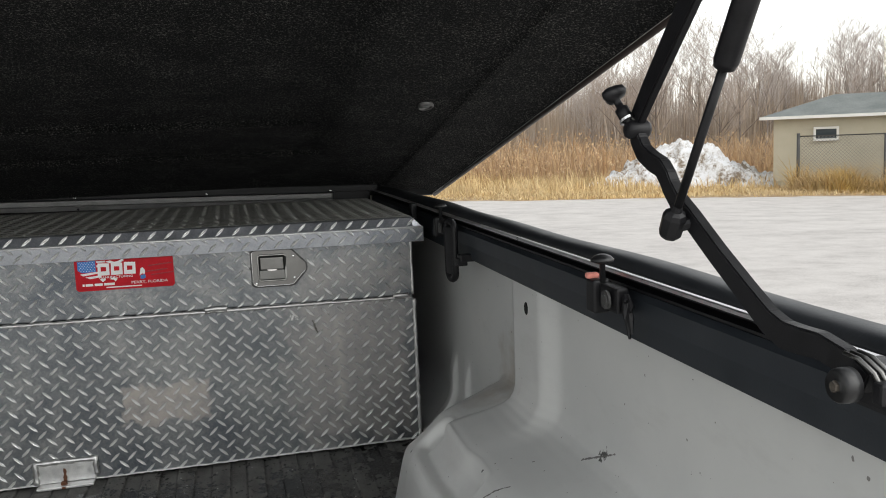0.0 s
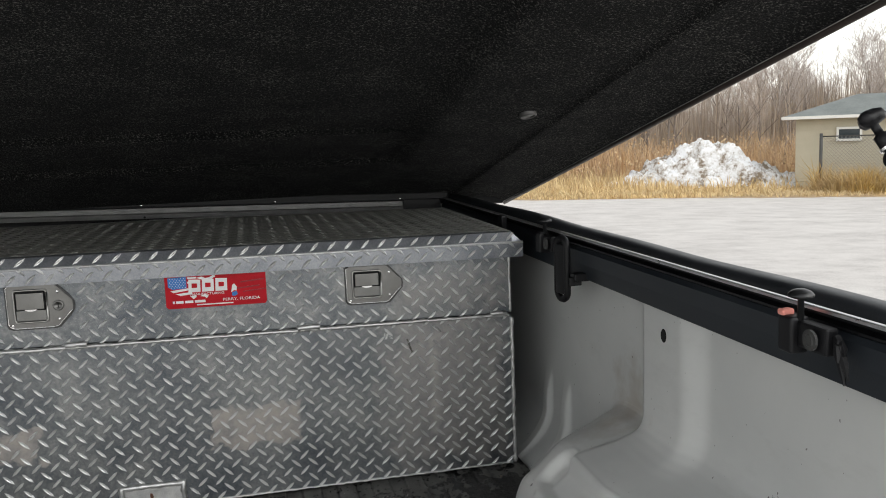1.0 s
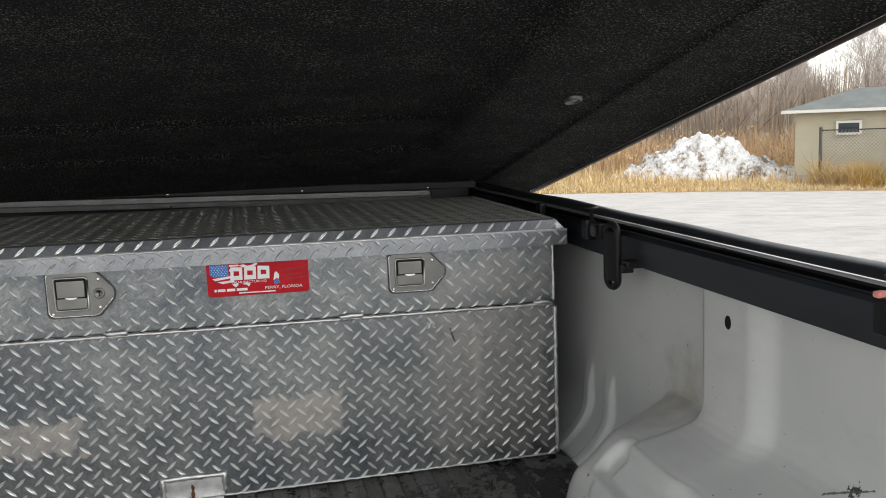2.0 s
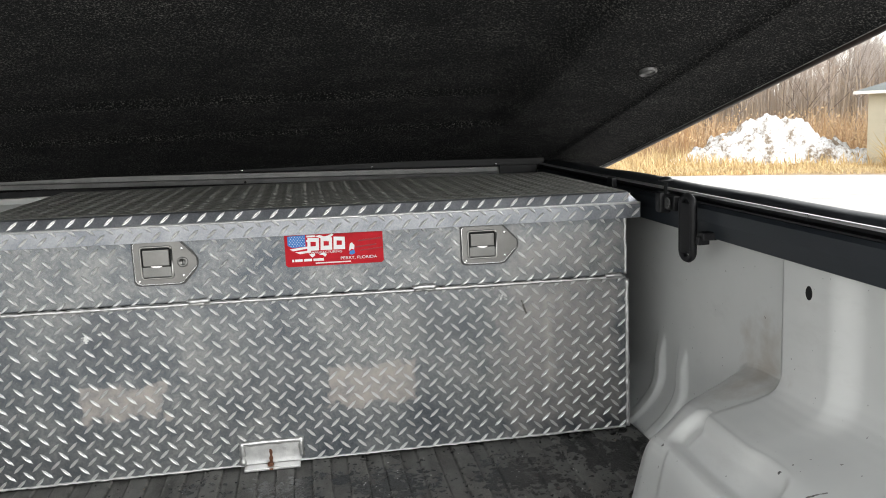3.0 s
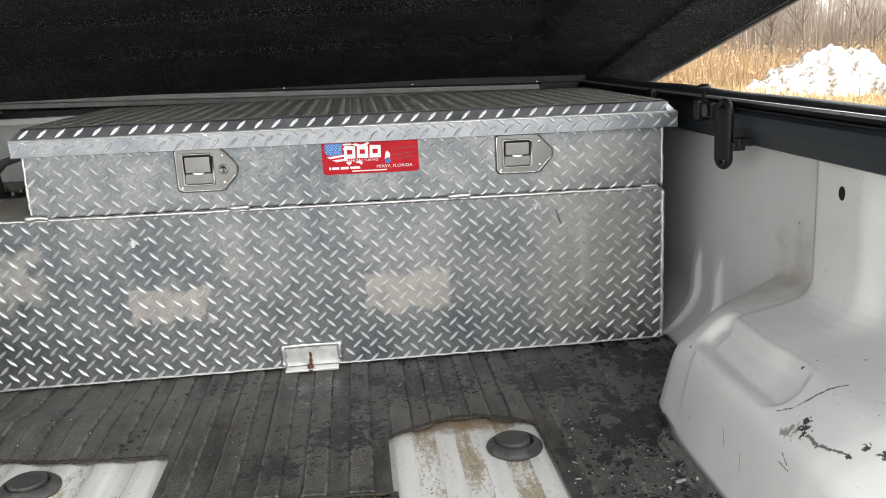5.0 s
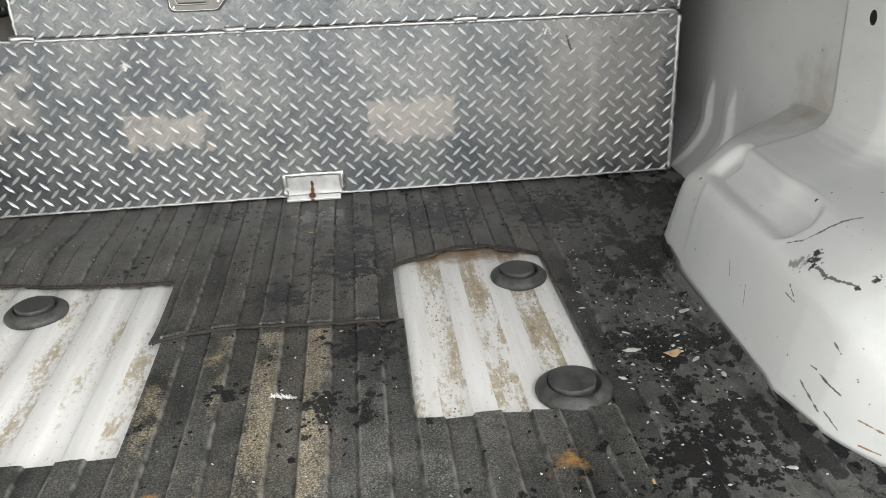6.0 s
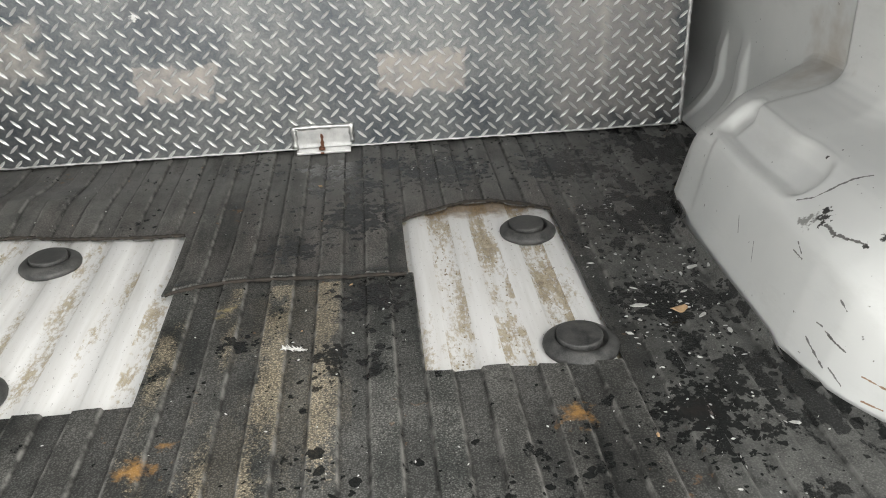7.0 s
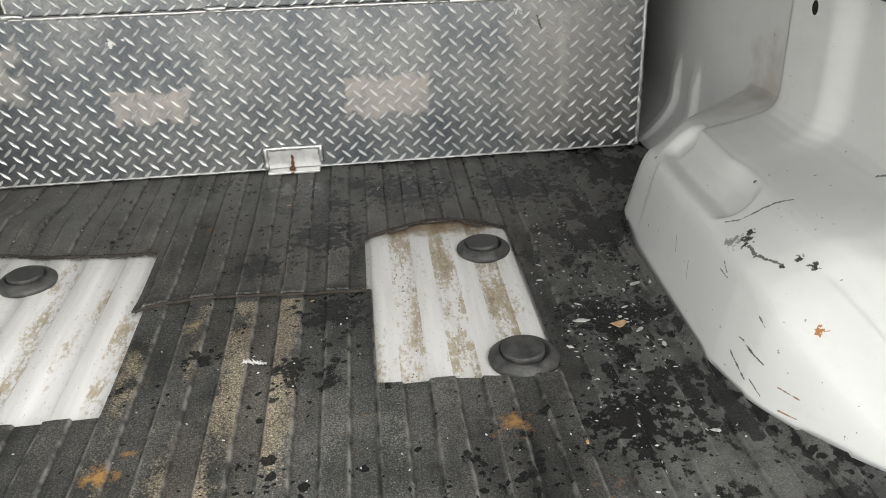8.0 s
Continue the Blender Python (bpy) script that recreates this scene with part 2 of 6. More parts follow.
def line_mask(m, p, q, wide, plane=(1, 1, 1)):
    """A broken scratch from p to q, pressed onto a plane by dropping an axis."""
    n, l = nodes_of(m)
    p, q = Vector(p) * Vector(plane), Vector(q) * Vector(plane)
    span_v = q - p
    drop, rel, dot, foot, gap = (n.new("ShaderNodeVectorMath") for _ in range(5))
    drop.operation, rel.operation, dot.operation, foot.operation, gap.operation = "MULTIPLY", "SUBTRACT", "DOT_PRODUCT", "SCALE", "DISTANCE"
    v = coords(m)
    l.new(v, drop.inputs[0])
    drop.inputs[1].default_value = plane
    l.new(drop.outputs[0], rel.inputs[0])
    rel.inputs[1].default_value = p
    l.new(rel.outputs[0], dot.inputs[0])
    dot.inputs[1].default_value = span_v / span_v.length_squared
    along = math_of(m, "MINIMUM", math_of(m, "MAXIMUM", dot.outputs["Value"], 0.0), 1.0)
    foot.inputs[0].default_value = span_v
    l.new(along, foot.inputs["Scale"])
    l.new(rel.outputs[0], gap.inputs[0])
    l.new(foot.outputs[0], gap.inputs[1])
    wob = math_of(m, "MULTIPLY", math_of(m, "SUBTRACT", noise_of(m, v, 130, 3, 0.6), 0.5), 4.0)
    d = math_of(m, "ADD", math_of(m, "DIVIDE", gap.outputs["Value"], wide), wob)
    return ramp_of(m, d, [(0.7, 0.9), (1.0, 0.0)])


def scuffed_paint(name):
    m = white_paint(name)
    n, l = nodes_of(m)
    s = n["Principled BSDF"].inputs["Base Color"]
    col = s.links[0].from_socket
    SIDE, TOP = (0, 1, 1), (1, 1, 0)
    dark, grey, rust = (0.05, 0.05, 0.048), (0.27, 0.27, 0.26), (0.27, 0.14, 0.06)
    # faint grime worn into the paint
    grime = ramp_of(m, noise_of(m, coords(m, scale=(9, 5, 14)), 1.0, 6, 0.72), [(0.56, 0.0), (0.76, 0.28)])
    col = mix_of(m, grime, col, (0.46, 0.455, 0.43))
    fleck = ramp_of(m, noise_of(m, coords(m), 110, 2, 0.5), [(0.745, 0.0), (0.765, 0.8)])
    col = mix_of(m, fleck, col, (0.12, 0.11, 0.10))
    col = mix_of(m, spot_mask(m, (0.659, -0.744, 1.043), 0.026, 90, 0.72, 0.80), col, grey)
    for place, size in (((0.670, -0.756, 1.051), 0.022), ((0.679, -0.748, 1.057), 0.014), ((0.684, -0.830, 1.052), 0.009), ((0.700, -0.838, 1.063), 0.011), ((0.709, -0.858, 1.062), 0.012),
                        ((0.854, -0.780, 1.139), 0.020), ((0.723, -0.652, 1.087), 0.006), ((0.665, -0.411, 1.036), 0.006)):
        col = mix_of(m, spot_mask(m, place, size, 150, 0.74, 0.80), col, dark)
    # scratches: ends, half-width and the plane they lie in
    for p, q, wide, plane in (((0.6674, -0.6956, 1.049), (0.681, -0.711, 1.058), 0.0013, TOP), ((0.681, -0.711, 1.058), (0.723, -0.728, 1.088), 0.0014, TOP), ((0.723, -0.728, 1.088), (0.737, -0.734, 1.093), 0.0012, TOP),
                              ((0.668, -0.770, 1.050), (0.668, -0.793, 1.048), 0.0024, TOP), ((0.668, -0.793, 1.048), (0.674, -0.810, 1.050), 0.0022, TOP), ((0.674, -0.810, 1.050), (0.684, -0.830, 1.052), 0.0014, TOP),
                              ((0.840, -0.742, 1.121), (0.860, -0.808, 1.15), 0.0012, SIDE), ((0.642, -0.752, 1.009), (0.643, -0.774, 1.008), 0.0013, SIDE), ((0.6455, -0.754, 1.021), (0.6435, -0.769, 1.013), 0.0009, SIDE),
                              ((0.638, -0.8375, 0.9577), (0.641, -0.847, 0.958), 0.0012, SIDE), ((0.643, -0.853, 0.9555), (0.653, -0.882, 0.948), 0.0013, SIDE), ((0.632, -0.831, 0.934), (0.640, -0.870, 0.916), 0.0012, SIDE),
                              ((0.643, -0.876, 0.920), (0.651, -0.897, 0.909), 0.0010, SIDE), ((0.653, -0.856, 0.997), (0.656, -0.868, 0.990), 0.0012, SIDE), ((0.644, -0.859, 0.953), (0.654, -0.886, 0.947), 0.0010, SIDE),
                              ((0.66, -0.60, 0.985), (0.66, -0.612, 0.965), 0.0008, SIDE), ((0.65, -0.66, 0.975), (0.65, -0.672, 0.95), 0.0007, SIDE)):
        col = mix_of(m, line_mask(m, p, q, wide, plane), col, (0.10, 0.095, 0.09))
    for p, q in (((0.660, -0.912, 0.931), (0.676, -0.938, 0.930)), ((0.644, -0.922, 0.905), (0.662, -0.943, 0.907))):
        col = mix_of(m, line_mask(m, p, q, 0.0010, SIDE), col, rust)
    col = mix_of(m, spot_mask(m, (0.700, -0.914, 1.006), 0.026, 130, 0.84, 0.88), col, (0.36, 0.15, 0.04))
    # browner where the housing meets the wall
    col = mix_of(m, math_of(m, "MULTIPLY", spot_mask(m, (0.862, -0.360, 1.125), 0.09, 16, 0.45, 0.85), 0.55), col, (0.34, 0.28, 0.21))
    l.new(col, s)
    return m


def scratched_cap():
    m = worn("black_rail_cap", (0.012, 0.014, 0.017), (0.034, 0.037, 0.042), (0.36, 0.55), 0.0, 16, 350, 0.15)
    s = m.node_tree.nodes["Principled BSDF"].inputs["Base Color"]
    col = s.links[0].from_socket
    rnd = random.Random(4)
    for i in range(11):
        y = (-1.08 if i < 6 else -1.28) - rnd.uniform(0, 0.07)
        x = 0.868 + rnd.uniform(0, 0.035)
        z = 1.4175 - 0.28 * max(0.0, x - 0.872)
        col = mix_of(m, line_mask(m, (x, y, z), (x + rnd.uniform(0.008, 0.026), y - rnd.uniform(0.004, 0.02), z - 0.004), rnd.uniform(0.0007, 0.0014)), col, (0.22, 0.23, 0.24))
    m.node_tree.links.new(col, s)
    return m


knocks(M_ALU_TANK)
M_CAP_TOP = scratched_cap()
M_PAINT = white_paint("white_body_paint")
M_SCUFF = scuffed_paint("scuffed_white_paint")
M_FLOOR = white_paint("dirty_white_bed_floor", True)


ORANGE, PINKISH = (0.42, 0.22, 0.06), (0.20, 0.12, 0.10)
SMEARS = [((-0.137, -0.921, 0.9), 0.045, ORANGE), ((-0.114, -0.883, 0.9), 0.02, ORANGE), ((0.341, -0.894, 0.9), 0.042, ORANGE), ((0.477, -0.903, 0.9), 0.045, PINKISH),
          ((-0.090, -0.605, 0.9), 0.03, (0.46, 0.37, 0.16))]


def mat_rubber():
    m = basic("ribbed_rubber_mat", (0.03, 0.03, 0.03), 0.6, 0.0, 0.22)
    n, l = nodes_of(m)
    v = coords(m)
    sp = n.new("ShaderNodeSeparateXYZ")
    l.new(v, sp.inputs[0])
    big, mid, fine = noise_of(m, v, 6, 5), noise_of(m, v, 38, 5, 0.6), noise_of(m, v, 420, 3, 0.6)
    col = ramp_of(m, math_of(m, "ADD", math_of(m, "MULTIPLY", big, 0.5), math_of(m, "MULTIPLY", fine, 0.5)),
                  [(0.38, (0.018, 0.0205, 0.0205)), (0.5, (0.055, 0.059, 0.056)), (0.60, (0.17, 0.17, 0.162))])
    # every rib has a tone of its own, browner towards the front
    tone = noise_of(m, coords(m, scale=(29, 0.9, 1)), 1.0, 1, 0.4)
    col = mix_of(m, ramp_of(m, tone, [(0.38, 0.0), (0.58, 0.6)]), col, mix_of(m, mid, (0.05, 0.052, 0.050), (0.21, 0.205, 0.193)))
    brown = math_of(m, "MULTIPLY", ramp_of(m, noise_of(m, coords(m, scale=(22, 5, 1)), 1.0, 5, 0.65), [(0.38, 0.0), (0.6, 0.75)]), math_of(m, "GREATER_THAN", sp.outputs[1], -0.52))
    col = mix_of(m, brown, col, (0.19, 0.175, 0.165))
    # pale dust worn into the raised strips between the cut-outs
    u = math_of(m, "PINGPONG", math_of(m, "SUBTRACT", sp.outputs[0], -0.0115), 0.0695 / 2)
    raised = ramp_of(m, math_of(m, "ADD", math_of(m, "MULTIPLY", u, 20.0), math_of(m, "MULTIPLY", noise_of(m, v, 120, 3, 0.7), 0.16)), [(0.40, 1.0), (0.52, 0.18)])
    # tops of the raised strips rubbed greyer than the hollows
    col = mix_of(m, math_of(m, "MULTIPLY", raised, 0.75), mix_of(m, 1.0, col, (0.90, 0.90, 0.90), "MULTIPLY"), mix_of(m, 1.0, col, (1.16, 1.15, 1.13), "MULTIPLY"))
    strip = noise_of(m, coords(m, scale=(15, 4.5, 1)), 1.0, 4, 0.6)
    zone = math_of(m, "MULTIPLY", math_of(m, "LESS_THAN", math_of(m, "ABSOLUTE", math_of(m, "ADD", sp.outputs[0], 0.045)), 0.135),
                   math_of(m, "LESS_THAN", sp.outputs[1], -0.546))
    speck = noise_of(m, v, 260, 4, 0.75)
    k = math_of(m, "ADD", math_of(m, "MULTIPLY", strip, 1.05), math_of(m, "ADD", math_of(m, "MULTIPLY", mid, 0.30), math_of(m, "MULTIPLY", speck, 0.65)))
    k = math_of(m, "SUBTRACT", k, math_of(m, "MULTIPLY", math_of(m, "ABSOLUTE", math_of(m, "ADD", sp.outputs[0], 0.015)), 0.9))
    k = ramp_of(m, k, [(0.92, 0.0), (1.25, 0.75)])
    k = math_of(m, "MULTIPLY", math_of(m, "MULTIPLY", k, raised), zone)
    k = math_of(m, "MULTIPLY", k, ramp_of(m, noise_of(m, v, 330, 3, 0.7), [(0.40, 0.25), (0.58, 1.0)]))
    col = mix_of(m, k, col, (0.56, 0.475, 0.335))
    # every pebble is pale on top, the shade round its foot painted in
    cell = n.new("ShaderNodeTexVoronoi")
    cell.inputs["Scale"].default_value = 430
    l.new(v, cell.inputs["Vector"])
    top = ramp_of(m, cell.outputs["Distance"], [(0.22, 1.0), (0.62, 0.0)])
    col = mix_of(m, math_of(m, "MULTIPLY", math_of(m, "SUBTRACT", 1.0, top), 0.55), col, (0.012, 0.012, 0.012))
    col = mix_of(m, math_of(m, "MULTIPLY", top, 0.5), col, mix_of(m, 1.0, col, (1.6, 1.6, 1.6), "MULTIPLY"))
    # grit caught in the pebbled surface
    grit = ramp_of(m, math_of(m, "ADD", math_of(m, "MULTIPLY", speck, 0.8), math_of(m, "MULTIPLY", big, 0.25)), [(0.57, 0.0), (0.69, 0.6)])
    col = mix_of(m, grit, col, (0.21, 0.206, 0.195))
    # broad patches of darker and paler rubber
    patchy = ramp_of(m, noise_of(m, coords(m, scale=(4.5, 3.0, 1)), 1.0, 5, 0.65), [(0.34, 0.40), (0.62, 1.05)])
    col = mix_of(m, 1.0, col, patchy, "MULTIPLY")
    # paler grey towards the front, light off the box put into the colour
    front = math_of(m, "MULTIPLY", ramp_of(m, math_of(m, "ADD", math_of(m, "MULTIPLY", sp.outputs[1], 1.0), 1.0), [(0.62, 0.0), (0.86, 1.0)]), ramp_of(m, noise_of(m, coords(m, scale=(26, 6, 1)), 1.0, 4, 0.6), [(0.36, 0.25), (0.6, 0.8)]))
    col = mix_of(m, front, col, mix_of(m, mid, (0.10, 0.104, 0.10), (0.23, 0.228, 0.218)))
    # shadow of the step along the foot of every rib, put into the colour
    foot_shadow = ramp_of(m, math_of(m, "ABSOLUTE", math_of(m, "SUBTRACT", u, 0.0695 * 0.266)), [(0.0007, 0.85), (0.0015, 0.0)])
    col = mix_of(m, foot_shadow, col, (0.010, 0.010, 0.010))
    # thin pale line along the edges of the ribs
    edge_line = ramp_of(m, math_of(m, "ABSOLUTE", math_of(m, "SUBTRACT", u, 0.0695 * 0.245)), [(0.0004, 0.7), (0.0013, 0.0)])
    col = mix_of(m, math_of(m, "MULTIPLY", edge_line, ramp_of(m, mid, [(0.42, 0.1), (0.6, 1.0)])), col, (0.25, 0.245, 0.23))
    # rusty smears
    smear = math_of(m, "MULTIPLY", noise_of(m, coords(m, scale=(9, 5, 1)), 1.3, 4), noise_of(m, v, 70, 4))
    col = mix_of(m, ramp_of(m, smear, [(0.40, 0.0), (0.45, 0.35)]), col, (0.26, 0.13, 0.05))
    for place, size, tone in SMEARS:
        rust = math_of(m, "MULTIPLY", spot_mask(m, place, size, 60, 0.72, 0.95), 0.6)
        col = mix_of(m, rust, col, tone)
    # wet drops of many sizes, thicker towards the passenger side, and a few puddles
    warp = n.new("ShaderNodeVectorMath")
    warp.operation = "MULTIPLY_ADD"
    swirl = n.new("ShaderNodeTexNoise")
    swirl.inputs["Scale"].default_value, swirl.inputs["Detail"].default_value = 70, 3
    l.new(v, swirl.inputs["Vector"])
    l.new(swirl.outputs["Color"], warp.inputs[0])
    warp.inputs[1].default_value = (0.016, 0.016, 0.0)
    l.new(v, warp.inputs[2])
    side = math_of(m, "MULTIPLY", math_of(m, "ADD", sp.outputs[0], -0.10), 0.10)
    band = ramp_of(m, sp.outputs[0], [(0.42, 0.0), (0.54, 0.12)])
    cluster = math_of(m, "ADD", math_of(m, "ADD", noise_of(m, v, 6.5, 5, 0.66), side), band)
    # a dried grey film where the water has gone
    film_ = math_of(m, "MULTIPLY", ramp_of(m, sp.outputs[0], [(0.43, 0.0), (0.49, 0.42)]), ramp_of(m, mid, [(0.38, 0.3), (0.6, 1.0)]))
    col = mix_of(m, film_, col, mix_of(m, fine, (0.10, 0.105, 0.10), (0.24, 0.24, 0.23)))
    wet = 0.0
    for scale, lo, hi, size in ((110.0, 0.38, 0.78, 0.50), (46.0, 0.42, 0.80, 0.52), (26.0, 0.52, 0.86, 0.46)):
        cells = n.new("ShaderNodeTexVoronoi")
        cells.inputs["Scale"].default_value = scale
        l.new(warp.outputs[0], cells.inputs["Vector"])
        pick = n.new("ShaderNodeSeparateColor")
        l.new(cells.outputs["Color"], pick.inputs[0])
        r = math_of(m, "MULTIPLY", math_of(m, "MULTIPLY", pick.outputs[0], pick.outputs[1]), size * 1.6)
        r = math_of(m, "MULTIPLY", r, ramp_of(m, cluster, [(lo, 0.0), (hi, 1.0)]))
        drop = ramp_of(m, math_of(m, "SUBTRACT", math_of(m, "MULTIPLY", r, 1.3), math_of(m, "ADD", cells.outputs["Distance"], 0.0)), [(0.0, 0.0), (0.04, 0.92)])
        wet = drop if wet == 0.0 else math_of(m, "MAXIMUM", wet, drop)
    for x, y, r in ((0.118, -0.595, 0.11), (-0.060, -0.691, 0.05), (0.068, -0.734, 0.05), (0.000, -0.434, 0.09), (0.099, -0.327, 0.14), (0.477, -0.167, 0.16), (0.259, -0.145, 0.16), (0.508, -0.669, 0.12), (0.485, -0.905, 0.12), (0.02, -0.10, 0.07), (0.085, -0.09, 0.06), (0.075, -0.14, 0.08), (0.11, -0.20, 0.08), (0.03, -0.20, 0.06)):
        wet = math_of(m, "MAXIMUM", wet, math_of(m, "MULTIPLY", spot_mask(m, (x, y, 0.9), r, 75, 0.74, 0.77), 0.92))
    puddle = ramp_of(m, math_of(m, "ADD", math_of(m, "MULTIPLY", noise_of(m, coords(m, scale=(30, 17, 1)), 1.0, 6, 0.62), 0.6), math_of(m, "MULTIPLY", cluster, 0.45)), [(0.612, 0.0), (0.626, 0.88)])
    wet = math_of(m, "MAXIMUM", wet, puddle)
    col = mix_of(m, wet, col, (0.012, 0.013, 0.013))
    set_in(m, "Base Color", col)
    rou = ramp_of(m, fine, [(0.3, 0.5), (0.7, 0.75)])
    set_in(m, "Roughness", mix_of(m, wet, rou, (0.22, 0.22, 0.22)))
    pebble = n.new("ShaderNodeTexVoronoi")
    pebble.inputs["Scale"].default_value = 330
    l.new(v, pebble.inputs["Vector"])
    bump_in(m, pebble.outputs["Distance"], 0.35, 0.0012)
    bump_in(m, mid, 0.2, 0.002)
    return m


M_MAT = mat_rubber()


def carpet():
    m = basic("black_carpet", (0.009, 0.009, 0.009), 0.98, 0.0, 0.15)
    sheen = m.node_tree.nodes["Principled BSDF"]
    sheen.inputs["Sheen Weight"].default_value, sheen.inputs["Sheen Roughness"].default_value = 0.06, 0.3
    sheen.inputs["Sheen Tint"].default_value = (0.5, 0.52, 0.55, 1)
    v = coords(m)
    fuzz, blot = noise_of(m, v, 270, 4, 0.75), noise_of(m, v, 9, 4)
    f = math_of(m, "ADD", math_of(m, "MULTIPLY", fuzz, 0.88), math_of(m, "MULTIPLY", blot, 0.12))
    set_in(m, "Base Color", ramp_of(m, f, [(0.45, (0.003, 0.0032, 0.0034)), (0.55, (0.0085, 0.0087, 0.0087)), (0.63, (0.22, 0.216, 0.205))]))
    bump_in(m, fuzz, 0.9, 0.004)
    return m


M_CARPET = carpet()
M_SHELL = worn("lid_shell_paint", (0.60, 0.60, 0.59), (0.68, 0.68, 0.67), (0.2, 0.3), 0.0, 10, 200, 0.03)
M_SHELL_EDGE = worn("dark_lid_edge", (0.02, 0.015, 0.013), (0.05, 0.035, 0.03), (0.4, 0.6), 0.0, 30, 300, 0.1)
M_LENS = basic("frosted_light_lens", (0.30, 0.31, 0.31), 0.3)

# ---------------------------------------------------------------- mesh helpers
def part(name, bm, material, parent=None, label="", smooth=False):
    """Links a bmesh as one mesh object under a thing or a part."""
    me = bpy.data.meshes.new(name)
    bmesh.ops.recalc_face_normals(bm, faces=bm.faces)
    bm.to_mesh(me)
    bm.free()
    if material:
        me.materials.append(material)
    for p in me.polygons:
        p.use_smooth = smooth
    ob = new(name, me)
    if parent:
        ob.parent = parent
    if label:
        tagged(ob, label)
    return ob


def raw(name, verts, faces, material, parent=None, smooth=False):
    me = bpy.data.meshes.new(name)
    me.from_pydata(verts, [], faces)
    me.update()
    me.materials.append(material)
    if smooth:
        for p in me.polygons:
            p.use_smooth = True
    ob = new(name, me)
    if parent:
        ob.parent = parent
    return ob


def thing(name, label, category, group="", kind=""):
    return tagged(new(name), label, category, group, kind)


def add_box(bm, x0, x1, y0, y1, z0, z1, bevel=0.0, seg=2):
    r = bmesh.ops.create_cube(bm, size=1.0)
    for v in r["verts"]:
        v.co = Vector(((x0 + x1) / 2 + v.co.x * (x1 - x0), (y0 + y1) / 2 + v.co.y * (y1 - y0), (z0 + z1) / 2 + v.co.z * (z1 - z0)))
    if bevel:
        es = {e for v in r["verts"] for e in v.link_edges}
        bmesh.ops.bevel(bm, geom=list(es), offset=bevel, segments=seg, affect="EDGES", profile=0.6)
    return bm


def box(x0, x1, y0, y1, z0, z1, bevel=0.0, seg=2):
    return add_box(bmesh.new(), x0, x1, y0, y1, z0, z1, bevel, seg)


def add_tube(bm, pts, radii, sides=10, cap=True):
    pts = [Vector(p) for p in pts]
    if not hasattr(radii, "__len__"):
        radii = [radii] * len(pts)
    rings, side = [], None
    for i, p in enumerate(pts):
        d = (pts[min(i + 1, len(pts) - 1)] - pts[max(i - 1, 0)]).normalized()
        if side is None:
            side = d.cross(Vector((0, 0, 1)) if abs(d.z) < 0.9 else Vector((1, 0, 0))).normalized()
        side = (side - d * side.dot(d)).normalized()
        up = d.cross(side)
        rings.append([bm.verts.new(p + (side * math.cos(a) + up * math.sin(a)) * radii[i]) for a in [2 * math.pi * k / sides for k in range(sides)]])
    for a, b in zip(rings, rings[1:]):
        for k in range(sides):
            bm.faces.new((a[k], a[(k + 1) % sides], b[(k + 1) % sides], b[k]))
    if cap:
        bm.faces.new(rings[0][::-1])
        bm.faces.new(rings[-1])
    return bm


def tube(pts, radii, sides=10):
    return add_tube(bmesh.new(), pts, radii, sides)


def lathe(profile, m=None, sides=28):
    """Turns a list of (radius, height) round z, then moves it by m."""
    bm = bmesh.new()
    rings = []
    for r, h in profile:
        if r < 1e-6:
            rings.append([bm.verts.new((0, 0, h))])
        else:
            rings.append([bm.verts.new((r * math.cos(2 * math.pi * k / sides), r * math.sin(2 * math.pi * k / sides), h)) for k in range(sides)])
    for a, b in zip(rings, rings[1:]):
        for k in range(sides):
            k2 = (k + 1) % sides
            f = [a[k % len(a)], a[k2 % len(a)], b[k2 % len(b)], b[k % len(b)]]
            f = [v for i, v in enumerate(f) if v not in f[:i]]
            if len(f) > 2:
                bm.faces.new(f)
    if m is not None:
        bm.transform(m)
    return bm


def sweep(section, ys):
    """A closed section of (x, z) swept along y."""
    bm = bmesh.new()
    rings = [[bm.verts.new((x, y, z)) for x, z in section] for y in ys]
    n = len(section)
    for a, b in zip(rings, rings[1:]):
        for k in range(n):
            bm.faces.new((a[k], a[(k + 1) % n], b[(k + 1) % n], b[k]))
    bm.faces.new(rings[0][::-1])
    bm.faces.new(rings[-1])
    return bm


def grid(us, vs, fn):
    bm = bmesh.new()
    g = [[bm.verts.new(fn(u, v)) for v in vs] for u in us]
    for i in range(len(us) - 1):
        for j in range(len(vs) - 1):
            bm.faces.new((g[i][j], g[i + 1][j], g[i + 1][j + 1], g[i][j + 1]))
    return bm


def thicken(bm, t):
    """Gives an open sheet a second face t behind it, and a rim."""
    bm.normal_update()
    bm.verts.index_update()
    old = list(bm.verts)
    faces, rim = list(bm.faces), [e for e in bm.edges if e.is_boundary]
    back = [bm.verts.new(v.co - v.normal * t) for v in old]
    pairs = [(e.verts[0].index, e.verts[1].index) for e in rim]
    for f in faces:
        bm.faces.new([back[v.index] for v in reversed(f.verts)])
    for a, b in pairs:
        bm.faces.new((old[a], old[b], back[b], back[a]))
    return bm


def clean(values, gap=0.0008):
    out = []
    for v in sorted(values):
        if not out or v - out[-1] > gap:
            out.append(v)
    return out


def span(a, b, n):
    return [a + (b - a) * i / n for i in range(n + 1)]


